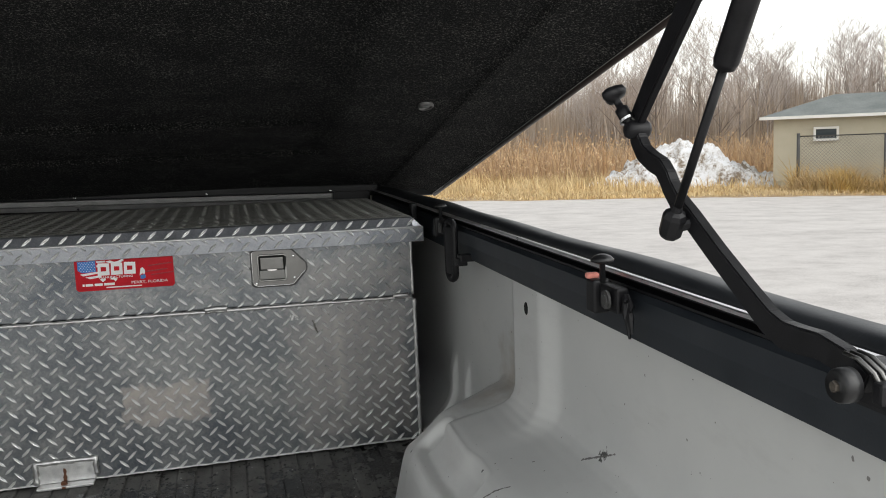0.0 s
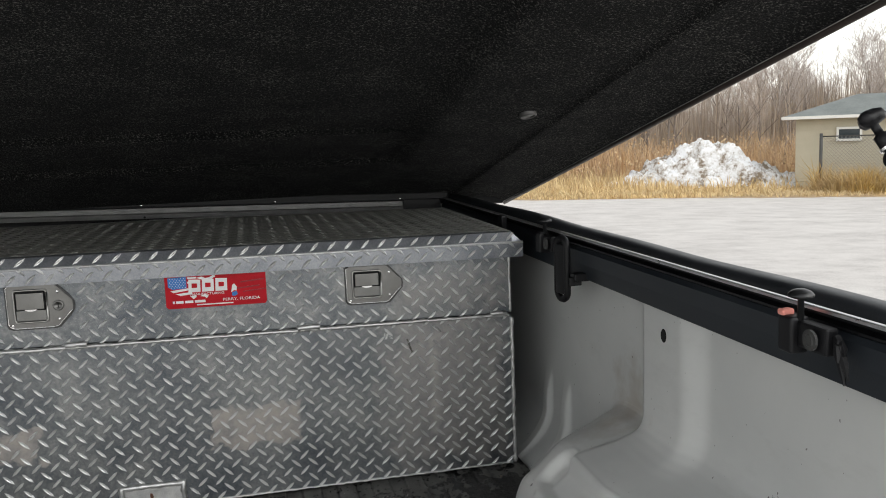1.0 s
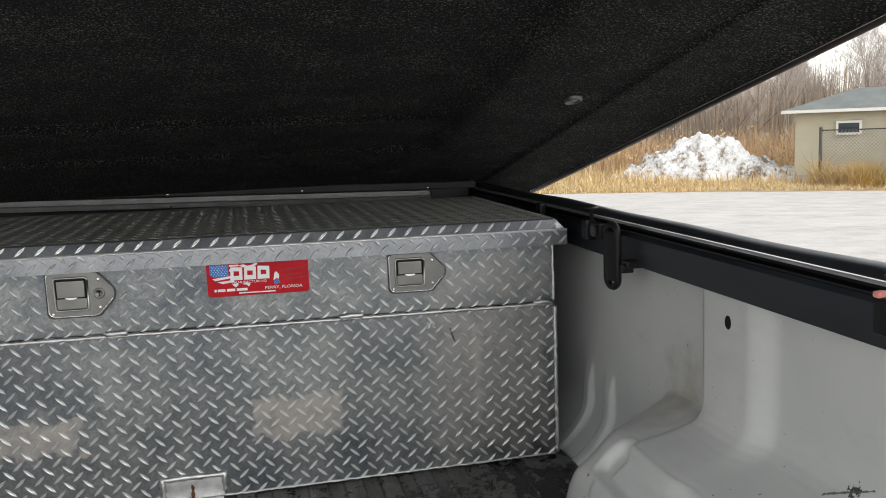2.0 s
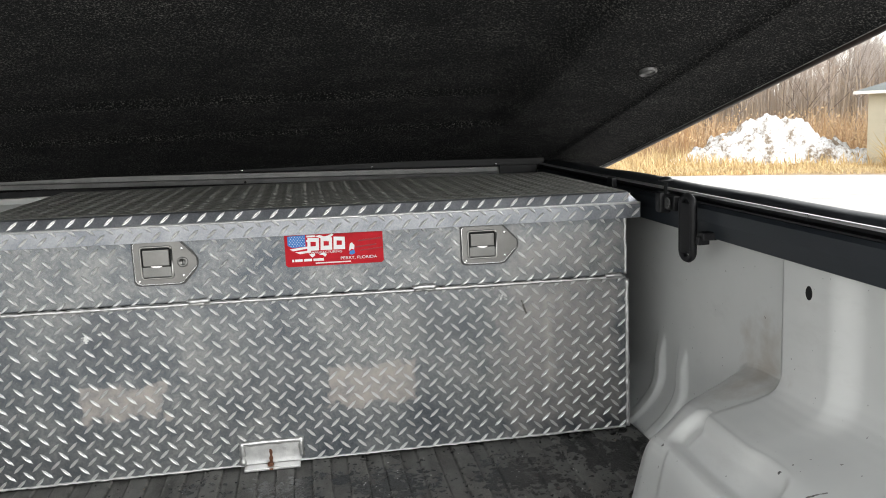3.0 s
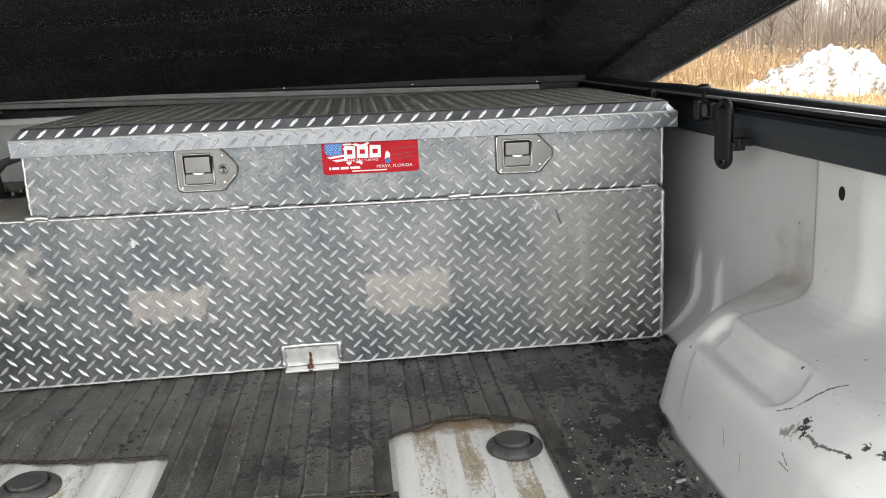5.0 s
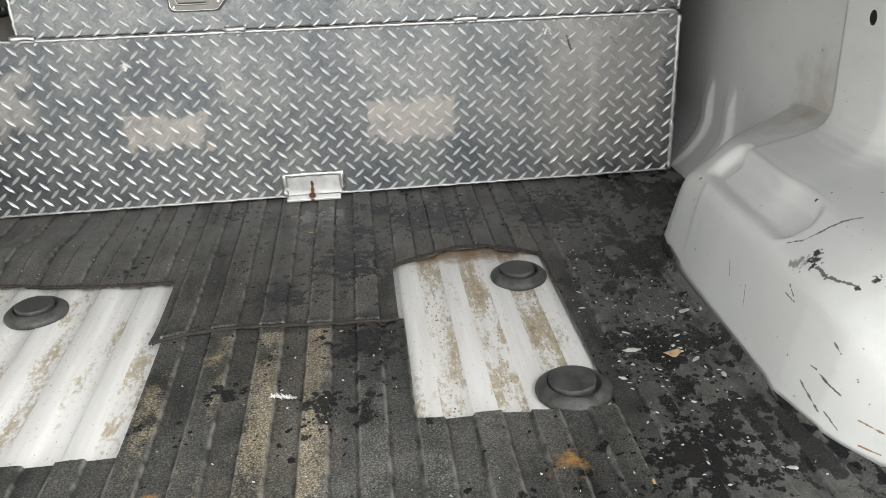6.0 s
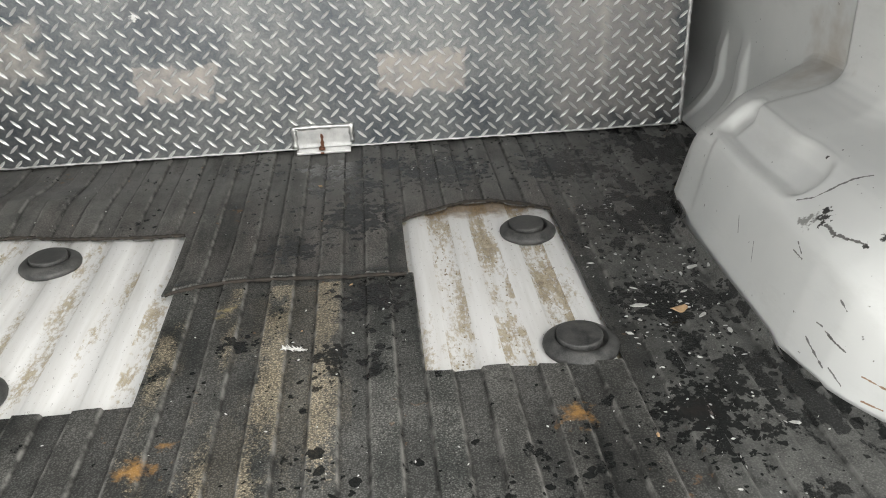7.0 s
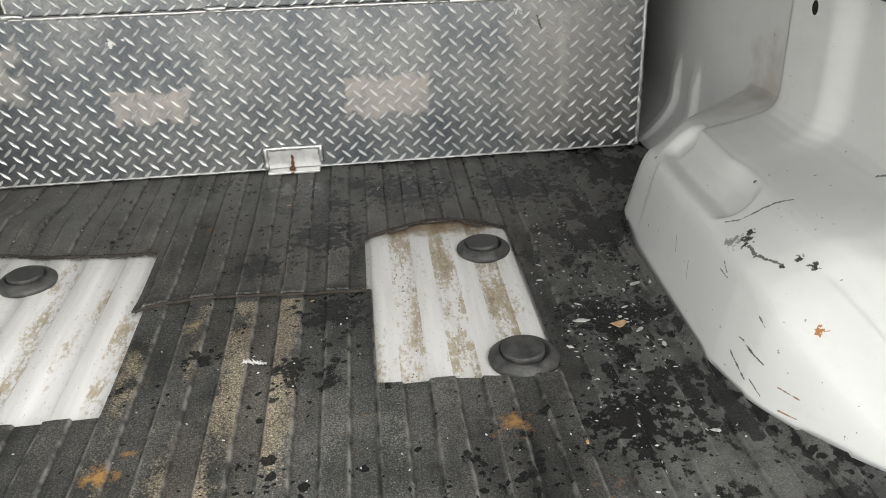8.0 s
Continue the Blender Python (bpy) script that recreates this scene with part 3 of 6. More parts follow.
def step(e0, e1, x):
    t = min(1.0, max(0.0, (x - e0) / (e1 - e0)))
    return t * t * (3 - 2 * t)


def lerp_table(table, x):
    for (x0, y0), (x1, y1) in zip(table, table[1:]):
        if x <= x1:
            return y0 + (y1 - y0) * max(0.0, (x - x0) / (x1 - x0))
    return table[-1][1]


def mirror_x(bm):
    bm.transform(Matrix.Scale(-1, 4, (1, 0, 0)))
    return bm


# ---------------------------------------------------------------- truck bed
FLOOR = 0.90          # top of the mat
METAL = 0.8885        # middle of the pressed floor
PITCH, PHASE = 0.0695, -0.0115   # ribs of floor and mat
BACK, FRONT = -1.44, 0.89

truck = thing("pickup_truck", "white pickup truck with an open cargo bed", "truck")


def rib(x):
    """0 in the grooves, 1 on the ribs that run along the bed."""
    u = ((x - PHASE) / PITCH + 0.5) % 1.0 - 0.5
    return 1 - step(0.20, 0.30, abs(u))


xs = sorted({round(k * PITCH + PHASE + d * PITCH, 5) for k in range(-13, 14) for d in (-0.30, -0.25, -0.20, 0.0, 0.20, 0.25, 0.30) if abs(k * PITCH + d * PITCH) < 0.86})
bm = grid(xs, span(BACK, FRONT, 24), lambda x, y: (x, y, METAL - 0.003 + 0.0042 * rib(x)))
thicken(bm, 0.010)
part("bed_floor", bm, M_FLOOR, truck, "dirty white ribbed metal bed floor", True)


def wall_x(y, z):
    x = 0.872 - 0.029 * step(0.434, 0.449, -y) + 0.020 * step(0.565, 0.625, -y)
    if z < 1.0:
        x -= 0.085 * ((1.0 - z) / 0.115) ** 2
    for c in (-0.035, 0.072):
        x -= 0.012 * (1 - step(0.012, 0.024, abs(y - c))) * (1 - step(1.02, 1.09, z))
    return x


ys = clean(span(BACK, FRONT, 42) + span(-0.66, -0.40, 44) + span(-0.10, 0.13, 46))
zs = clean(span(0.885, 1.005, 12) + span(1.005, 1.39, 14) + span(1.07, 1.13, 10))
for sign, name in ((1, "side_wall"), (-1, "side_wall")):
    bm = grid(ys, zs, lambda y, z: (wall_x(y, z), y, z))
    thicken(bm, -0.004)
    if sign < 0:
        mirror_x(bm)
    part(name, bm, M_SCUFF if sign > 0 else M_PAINT, truck, "", True)

# the dark drain hole in the wall
m = Matrix.Translation((wall_x(-0.519, 1.291) - 0.0015, -0.519, 1.291)) @ pose(0, 0, 0, 0, 90, 0) @ Matrix.Diagonal((1.05, 0.8, 1.0, 1.0))
part("drain_hole", lathe([(0, 0.0), (0.0085, 0.0), (0.0100, 0.001), (0.0100, 0.004)], m), M_HOLE, truck, "dark oval hole in the wall")

# wheelhouses
SECTION = [(0.632, 0.893), (0.637, 0.915), (0.644, 0.950), (0.651, 0.985), (0.657, 1.012), (0.661, 1.026), (0.665, 1.035), (0.671, 1.042), (0.679, 1.048), (0.690, 1.056), (0.705, 1.068), (0.718, 1.079),
           (0.728, 1.086), (0.738, 1.0905), (0.752, 1.0945), (0.780, 1.100), (0.810, 1.106), (0.830, 1.112), (0.845, 1.120), (0.8555, 1.131), (0.8622, 1.146), (0.8655, 1.164), (0.8668, 1.182), (0.867, 1.200)]
FOOT = [(0.15, 0.862), (0.18, 0.838), (0.21, 0.805), (0.24, 0.765), (0.268, 0.738), (0.276, 0.701), (0.286, 0.675), (0.303, 0.653), (0.327, 0.640), (0.359, 0.633), (0.391, 0.630), (0.434, 0.627), (0.52, 0.622),
        (0.64, 0.618), (0.74, 0.616), (0.80, 0.618), (0.84, 0.624), (0.87, 0.630), (0.905, 0.644), (0.95, 0.668), (0.99, 0.695), (1.03, 0.729), (1.07, 0.768), (1.11, 0.805), (1.15, 0.838), (1.20, 0.866)]
RISE = [(0.245, -0.02), (0.268, 0.08), (0.282, 0.27), (0.297, 0.46), (0.313, 0.64), (0.331, 0.79), (0.352, 0.90), (0.377, 0.96), (0.41, 0.99), (0.45, 1.0), (0.76, 1.0), (0.81, 0.985), (0.845, 0.94), (0.88, 0.84),
        (0.93, 0.64), (0.98, 0.43), (1.04, 0.18), (1.10, -0.02)]


def wheelhouse_at(i, y):
    sx, sz = i
    if sz > 1.112:
        sz = 1.112 + (sz - 1.112) * (0.30 + 0.70 * step(0.40, 0.50, -y))
    f = (sx - 0.632) / 0.235
    foot = lerp_table(FOOT, -y)
    # towards the wall the arch is longer, at both ends
    w = step(0.1, 1.1, f)
    k = lerp_table(RISE, -y + 0.085 * w * (1 - step(0.40, 0.56, -y)) - 0.10 * w * step(0.62, 0.84, -y))
    x = foot + f * (wall_x(y, 1.15) + 0.0006 - foot)
    z = 0.893 + (sz - 0.893) * k
    # long rounded dimple pressed into the shoulder
    along = max(0.0, abs(y + 0.545) - 0.118)
    d = math.hypot(along, sx - 0.7035) / 0.0315
    deep = 0.0165 * (1 - step(0.42, 0.98, d)) * step(0.5, 0.95, k)
    x, z = x + 0.50 * deep, z - 0.86 * deep
    # raised lip along the outer edge of the dimple
    lip_d = abs(d - 1.08) / 0.12
    if lip_d < 1 and along < 0.03:
        z += 0.0016 * (1 - lip_d) * step(0.5, 0.95, k)
    # pressed ribs on the rear slope
    r = step(0.84, 0.90, -y)
    u = sx + 0.20 * (y + 0.90)
    z -= 0.007 * r * (step(0.715, 0.727, u) * (1 - step(0.745, 0.757, u)) + step(0.775, 0.787, u) * (1 - step(0.800, 0.812, u)))
    return (x, y, z)


fine = []
for (a0, b0), (a1, b1) in zip(SECTION, SECTION[1:]):
    fine += [(a0 + (a1 - a0) * t / 5, b0 + (b1 - b0) * t / 5) for t in range(5)]
fine.append(SECTION[-1])
for sign in (1, -1):
    bm = grid(fine, span(-1.20, -0.15, 230), wheelhouse_at)
    bmesh.ops.smooth_vert(bm, verts=[v for v in bm.verts if not v.is_boundary], factor=0.5, use_axis_x=True, use_axis_y=True, use_axis_z=True)
    thicken(bm, 0.003)
    if sign < 0:
        mirror_x(bm)
    part("wheelhouse", bm, M_SCUFF if sign > 0 else M_PAINT, truck, "white painted wheel housing with a pressed dimple and scuffs", True)

# front panel of the bed and outer sides
bm = grid(span(-0.87, 0.87, 60), span(0.885, 1.37, 12), lambda x, z: (x, 0.885 + 0.008 * rib(x * 0.5), z))
thicken(bm, -0.004)
part("front_panel", bm, M_PAINT, truck, "", True)
for sign in (1, -1):
    sec = [(0.995, 0.55), (1.008, 0.60), (1.015, 0.85), (1.008, 1.10), (1.0, 1.31), (0.985, 1.325), (0.975, 1.31), (0.985, 1.10), (0.99, 0.85), (0.985, 0.55)]
    bm = sweep(sec, span(BACK, FRONT, 20))
    if sign < 0:
        mirror_x(bm)
    part("outer_panel", bm, M_PAINT, truck, "", True)
for sign in (1, -1):
    wheel = part("wheel", lathe([(0.20, -0.10), (0.36, -0.11), (0.385, -0.08), (0.395, 0), (0.385, 0.08), (0.36, 0.11), (0.20, 0.10), (0.20, -0.10)],
                                pose(sign * 0.86, -0.66, 0.395 - sign * 0.028 + 0.0134, 0, 90, 0), 40), M_RUBBER, truck, "black rubber tyre", True)
    part("rim", lathe([(0.0, 0.02), (0.08, 0.05), (0.14, 0.02), (0.20, 0.09), (0.205, 0.05), (0.205, -0.09), (0, -0.05)],
                      pose(sign * 0.86, -0.66, 0.395 - sign * 0.028 + 0.0134, 0, sign * 90, 0), 32), M_STEEL, wheel, "", True)
part("axle", tube([(-0.80, -0.66, 0.40), (0.80, -0.66, 0.40)], 0.05, 12), M_BLACK, truck)
for x in (-0.45, 0.45):
    part("chassis_rail", box(x - 0.05, x + 0.05, BACK, FRONT, 0.62, 0.884, 0.006), M_BLACK, truck)
    part("leaf_spring", box(x - 0.04, x + 0.04, -1.1, -0.2, 0.45, 0.62, 0.01), M_BLACK, truck)

# rail caps: dark inner band, rounded cap
BAND = [(0.836, 1.332), (0.829, 1.335), (0.826, 1.361), (0.828, 1.383), (0.834, 1.389), (0.852, 1.390), (0.856, 1.378), (0.852, 1.332)]
CAPSEC = [(0.846, 1.39), (0.848, 1.41), (0.853, 1.415), (0.862, 1.417), (0.875, 1.417), (0.895, 1.411), (0.92, 1.4), (0.95, 1.384), (0.98, 1.364), (1.0, 1.346), (1.012, 1.329), (1.016, 1.299),
          (1.010, 1.284), (1.0, 1.324), (0.97, 1.354), (0.90, 1.384)]
for sign in (1, -1):
    bm = sweep(BAND, span(BACK, FRONT if sign > 0 else 0.55, 12))
    cap_bm = sweep(CAPSEC, span(BACK, FRONT, 40))
    for v in cap_bm.verts:
        if v.co.z > 1.394:
            v.co.z += 0.0025 * math.sin(v.co.y * 9) * math.sin(v.co.y * 3.1 + 1)
    if sign < 0:
        mirror_x(bm), mirror_x(cap_bm)
    part("rail_band", bm, M_BAND, truck, "dark grey plastic band under the bed rail", False)
    part("rail_cap", cap_bm, M_CAP_TOP, truck, "glossy black rounded bed rail cap", True)
part("front_rail_cap", sweep([(0, 0), (0, 0.03), (0.05, 0.035), (0.09, 0.02), (0.09, 0)], [0, 1]), M_PAINT, truck)
ob = bpy.data.objects["front_rail_cap"]
ob.matrix_basis = Matrix(((0, 1.70, 0, -0.85), (1, 0, 0, 0.895), (0, 0, 1, 1.355), (0, 0, 0, 1)))

# ---------------------------------------------------------------- tonneau rails and clamps
for sign, label in ((1, "black aluminium cover rail with a bright bare lip"), (-1, "black aluminium cover rail")):
    rail = thing("cover_rail", label, "rail", "cover rails")
    bm = sweep([(0.832, 1.3905), (0.832, 1.3935), (0.846, 1.3945), (0.846, 1.4025), (0.829, 1.4025), (0.829, 1.4045), (0.849, 1.4045), (0.849, 1.3905)], [BACK + 0.01, FRONT - 0.02 if sign > 0 else 0.55])
    lip = sweep([(0.8255, 1.4048), (0.8258, 1.4082), (0.8270, 1.4092), (0.8310, 1.4095), (0.8318, 1.4048)], [BACK + 0.01, FRONT - 0.02])
    if sign < 0:
        mirror_x(bm), mirror_x(lip)
    part("channel", bm, M_BLACK, rail)
    part("lip", lip, M_LIP, rail, "thin bright metal lip")
def slant(bm):
    """The front rail stands a little higher on the driver's side."""
    for v in bm.verts:
        v.co.z -= 0.027 * (v.co.x - 0.70)
        v.co.y += 0.05
    return bm


rail = thing("cover_rail", "dull grey front cover rail with small rivets", "rail", "cover rails")
bm = sweep([(0.795, 1.376), (0.793, 1.388), (0.797, 1.391), (0.800, 1.391), (0.803, 1.404), (0.826, 1.406), (0.832, 1.40), (0.832, 1.376)], [-0.87, 0.70])
bm.transform(Matrix(((0, 1, 0, 0), (1, 0, 0, 0), (0, 0, 1, 0), (0, 0, 0, 1))))
part("channel", slant(bm), M_FRONT_RAIL, rail)
part("hinge_strip", slant(box(-0.86, 0.84, 0.803, 0.818, 1.407, 1.428, 0.002)), M_BLACK, rail, "black hinge strip")
part("corner_bracket", slant(box(0.70, 0.815, 0.79, 0.83, 1.372, 1.41, 0.003)), M_BLACK, rail)
for i in range(5):
    x = -0.777 + 0.3675 * i
    part("rivet", slant(lathe([(0, 0.0022), (0.0025, 0.0015), (0.0035, 0)], pose(x, 0.8025, 1.4125, 90, 0, 0), 10)), M_BRIGHT, rail)
for x in (-0.034,):
    part("screw", slant(lathe([(0, 0.001), (0.003, 0.001), (0.0035, 0)], pose(x, 0.7945, 1.380, 90, 0, 0), 10)), M_HOLE, rail)


def clamp(pad):
    """A clamp at the origin: block, side tab with a nut and a mushroom-headed bolt above."""
    c = thing("rail_clamp", "black clamp with a mushroom-headed bolt" + (" and a pink foam pad" if pad else ""), "clamp", "rail clamps")
    part("block", box(-0.010, 0.012, -0.013, 0.011, -0.040, 0.0, 0.004, 3), M_BLACK, c, "", True)
    part("tab", box(-0.003, 0.012, -0.060, -0.014, -0.032, -0.003, 0.003), M_BLACK, c)
    part("nut", lathe([(0, 0.004), (0.006, 0.004), (0.007, 0.003), (0.011, 0.003), (0.011, 0.0)], pose(-0.006, -0.041, -0.018, 0, -90, 0), 14), M_RUBBER, c)
    part("bolt", lathe([(0, -0.004), (0.0034, -0.004), (0.0034, 0.018), (0.008, 0.0195), (0.0135, 0.0215), (0.0138, 0.0240), (0.010, 0.0275), (0.005, 0.0295), (0, 0.030)],
                       pose(0.002, -0.012, 0), 20), M_CAP, c, "dark mushroom-headed bolt", True)
    if pad:
        bm = box(-0.011, 0.004, 0.000, 0.011, -0.001, 0.006, 0.003, 3)
        part("pad", bm, M_PINK, c, "pink foam pad")
        bm = bmesh.new()
        for q, (dx, dy, dz) in enumerate(((0, 0, 0), (0.003, -0.006, -0.012), (-0.002, -0.003, -0.02), (0.001, -0.010, -0.028), (-0.001, -0.012, -0.040), (0.002, 0.004, -0.014), (0, -0.016, -0.034))):
            add_tube(bm, [(0.006 + dx * 0.3, -0.064, -0.010), (0.004 + dx, -0.070 + dy * 0.5, -0.016 + dz * 0.5), (dx, -0.074 + dy, -0.014 + dz)], [0.003, 0.0045, 0.0012], 6)
        part("rag", bm, M_BLACK, c, "torn dark rubber scrap")
    return c


clamp(False).matrix_basis = pose(0.81, -0.076, 1.403)
clamp(True).matrix_basis = pose(0.806, -0.880, 1.400)

# hanging rubber loop
loop = thing("tie_down_loop", "black rubber loop hanging below the bed rail", "loop")
ring = []
for k in range(40):
    a = 2 * math.pi * k / 40
    ring.append((0.0, 0.0165 * math.cos(a), 0.0165 * math.sin(a) + (0.040 if math.sin(a) > 0 else -0.040)))
bm = bmesh.new()
add_tube(bm, ring + [ring[0]], 0.0065, 8, False)
add_box(bm, -0.0055, 0.005, -0.0145, 0.0145, -0.046, 0.046, 0.002)
bm.transform(pose(0.803, -0.203, 1.349, 0, 0, 12))
part("loop", bm, M_BLACK, loop, "", True)
bm = box(0.806, 0.836, -0.257, -0.233, 1.332, 1.346, 0.003)
add_box(bm, 0.800, 0.822, -0.251, -0.241, 1.324, 1.339, 0.002)
part("bracket", bm, M_BLACK, loop, "small black bracket")
bm = box(0.812, 0.826, 0.205, 0.235, 1.34, 1.41, 0.003)
part("hanger", bm, M_BLACK, loop)

# ---------------------------------------------------------------- raised cover
SLOPE = math.atan(0.225)
cover = thing("tonneau_cover", "raised hard bed cover lined with black carpet", "bed cover")
COVER_M = pose(0, 0.91, 1.379, -math.degrees(SLOPE))   # local y runs to the rear as -v
ACROSS = [(0.0, 0.105), (0.56, 0.098), (0.615, 0.088), (0.645, 0.064), (0.665, 0.060), (0.80, 0.048), (0.868, 0.040), (0.874, 0.034), (0.882, 0.032), (0.90, 0.031), (1.00, 0.018), (1.035, 0.002)]
ALONG = [(0.0, 0.022), (0.05, 0.040), (0.40, 0.066), (0.412, 0.077), (0.425, 0.079), (0.65, 0.088), (0.665, 0.101), (0.69, 0.105), (3.0, 0.106)]


def lining(x, v):
    w = min(lerp_table(ACROSS, abs(x)), lerp_table(ALONG, v))
    return (x, -v, w)


us = sorted({s * a for a, _ in ACROSS for s in (1, -1)} | set(span(-1.03, 1.03, 30)))
vs = sorted({b for b, _ in ALONG if b < 2} | set(span(0.0, 2.25, 40)))
bm = grid(us, vs, lining)
bm.transform(COVER_M)
part("carpet_lining", bm, M_CARPET, cover, "black speckled carpet lining", True)
SHELL = [(-1.04, 0.0), (-1.045, 0.02), (-1.02, 0.10), (-0.90, 0.135), (0.0, 0.155), (0.90, 0.135), (1.02, 0.10), (1.045, 0.02), (1.04, 0.0), (1.034, 0.001), (1.0, 0.045), (0.9, 0.11), (0, 0.13), (-0.9, 0.11), (-1.0, 0.045), (-1.034, 0.001)]
bm = sweep(SHELL, [0.01, -0.5, -1.0, -1.5, -2.0, -2.26])
bm.transform(COVER_M)
part("shell", bm, M_SHELL, cover, "painted outer shell", True)
for s in (1, -1):
    bm = tube([(s * 1.038, 0.01, 0.0), (s * 1.038, -1.1, 0.0), (s * 1.038, -2.26, 0.0)], 0.006, 8)
    bm.transform(COVER_M)
    part("edge_trim", bm, M_SHELL_EDGE, cover, "thin brown-black edge seal", True)
bm = box(-1.03, 1.03, -0.004, 0.012, -0.002, 0.05, 0.002)
bm.transform(COVER_M)
part("front_flange", bm, M_BLACK, cover)
# small oval lamp in the lining, switched off
lv = (0.91 + 0.035) / math.cos(SLOPE) - 0.011
lm = COVER_M @ Matrix.Translation((0.808, -lv, lining(0.808, lv)[2] - 0.001)) @ Matrix.Diagonal((1.0, 1.5, 1.0, 1.0))
lamp = part("dome_lamp", lathe([(0.016, 0.003), (0.0165, -0.004), (0.014, -0.006), (0.0115, -0.004), (0.0115, 0.002)], lm, 24), M_FRONT_RAIL, cover, "small oval grey lamp bezel", True)
part("lens", lathe([(0, -0.003), (0.0115, -0.0022), (0.0115, 0.002)], lm, 24), M_LENS, lamp, "", True)

# prop arm and gas strut
AX = 0.758
arm = thing("cover_prop", "black steel prop arm with a gas strut holding the cover", "prop arm")


def flat_bar(pts, widths, x0, x1):
    bm = bmesh.new()
    rings = []
    for i, (y, z) in enumerate(pts):
        a, b = Vector(pts[max(i - 1, 0)]), Vector(pts[min(i + 1, len(pts) - 1)])
        d = (b - a).normalized()
        n = Vector((-d.y, d.x)) * (widths[i] / 2)
        rings.append([bm.verts.new((x, y + s * n.x, z + s * n.y)) for x, s in ((x0, -1), (x1, -1), (x1, 1), (x0, 1))])
    for a, b in zip(rings, rings[1:]):
        for k in range(4):
            bm.faces.new((a[k], a[(k + 1) % 4], b[(k + 1) % 4], b[k]))
    bm.faces.new(rings[0][::-1]), bm.faces.new(rings[-1])
    bmesh.ops.bevel(bm, geom=bm.edges[:], offset=0.0012, segments=2, affect="EDGES")
    return bm


part("lower_arm", flat_bar([(-1.079, 1.578), (-1.085, 1.562), (-1.095, 1.551), (-1.111, 1.544), (-1.128, 1.539), (-1.137, 1.531), (-1.143, 1.523), (-1.156, 1.511), (-1.177, 1.499), (-1.215, 1.475), (-1.256, 1.451), (-1.282, 1.436), (-1.300, 1.430), (-1.316, 1.430), (-1.337, 1.431), (-1.361, 1.427), (-1.382, 1.418)], [0.017] * 10 + [0.0175, 0.019, 0.020, 0.019, 0.018, 0.017, 0.015], AX - 0.004, AX + 0.006), M_BLACK, arm)
part("upper_arm", flat_bar([(-1.0820, 1.5810), (-1.1080, 1.6080), (-1.1480, 1.6470), (-1.2800, 1.7720), (-1.4220, 1.9040)], [0.017, 0.019, 0.021, 0.022, 0.022], AX - 0.003, AX + 0.005), M_BLACK, arm)
part("joint", lathe([(0, -0.011), (0.0065, -0.011), (0.0085, -0.008), (0.0085, 0.008), (0.0065, 0.011), (0, 0.011)], pose(AX, -1.0840, 1.5720, 0, 90, 0), 20), M_BLACK, arm, "", True)
knob_m = look((AX - 0.006, -1.0860, 1.5730), (AX + 0.004, -1.1070, 1.5390)) @ Matrix.Scale(0.78, 4)
knob_bm = lathe([(0, 0.056), (0.006, 0.0565), (0.0105, 0.053), (0.0115, 0.047), (0.009, 0.042), (0.0045, 0.040), (0.0045, 0.030), (0.008, 0.028), (0.008, 0.016), (0.0045, 0.012), (0.0045, -0.004), (0, -0.004)], None, 30)
for v in knob_bm.verts:
    if v.co.z > 0.041:
        k = 1.22 + 0.22 * math.cos(3 * math.atan2(v.co.y, v.co.x))
        v.co.x, v.co.y = v.co.x * k, v.co.y * k
knob_bm.transform(knob_m)
knob = part("knob", knob_bm, M_BLACK, arm, "black three-lobed clamping knob", True)
part("washer", lathe([(0.0045, 0.014), (0.0095, 0.014), (0.0095, 0.011), (0.0045, 0.011)], knob_m, 16), M_BRIGHT, knob)
ball = (AX - 0.014, -1.1720, 1.4950)
ALONG_STRUT = Vector((0, -0.072, 0.128)).to_track_quat("Z", "Y").to_matrix().to_4x4()
part("ball_socket", lathe([(0, -0.012), (0.0075, -0.012), (0.0095, -0.009), (0.0100, 0.007), (0.0085, 0.011), (0.005, 0.013), (0.0045, 0.018), (0, 0.018)], Matrix.Translation(ball) @ ALONG_STRUT, 8), M_BLACK, arm, "black ball socket")
part("ball_stud", tube([(AX - 0.014, -1.1720, 1.4930), (AX + 0.004, -1.1810, 1.4970)], 0.0055, 10), M_BLACK, arm)
part("strut_rod", tube([ball, (AX - 0.014, -1.2500, 1.6200)], 0.0036, 10), M_BLACK, arm, "", True)
part("strut_cylinder", tube([(AX - 0.014, -1.2470, 1.6140), (AX - 0.014, -1.2500, 1.6190), (AX - 0.014, -1.4260, 1.9020)], [0.0078, 0.0094, 0.0094], 16), M_BLACK, arm, "black gas strut cylinder", True)
roller = part("pivot_roller", lathe([(0, 0.006), (0.0042, 0.006), (0.0050, 0.0048), (0.0090, 0.0066), (0.0106, 0.0045), (0.0110, 0.0), (0.0106, -0.005), (0, -0.005)], pose(AX - 0.015, -1.3780, 1.4180, 0, -90, 0), 30), M_CAP, arm, "grey rubber pivot roller", True)
part("bolt_head", lathe([(0, 0.0085), (0.0032, 0.0085), (0.0038, 0.0075), (0.0038, 0.005)], pose(AX - 0.015, -1.3780, 1.4180, 0, -90, 0), 6), M_DULL_BOLT, roller, "dirty bolt head")
PY, PZ = -1.3780, 1.4180
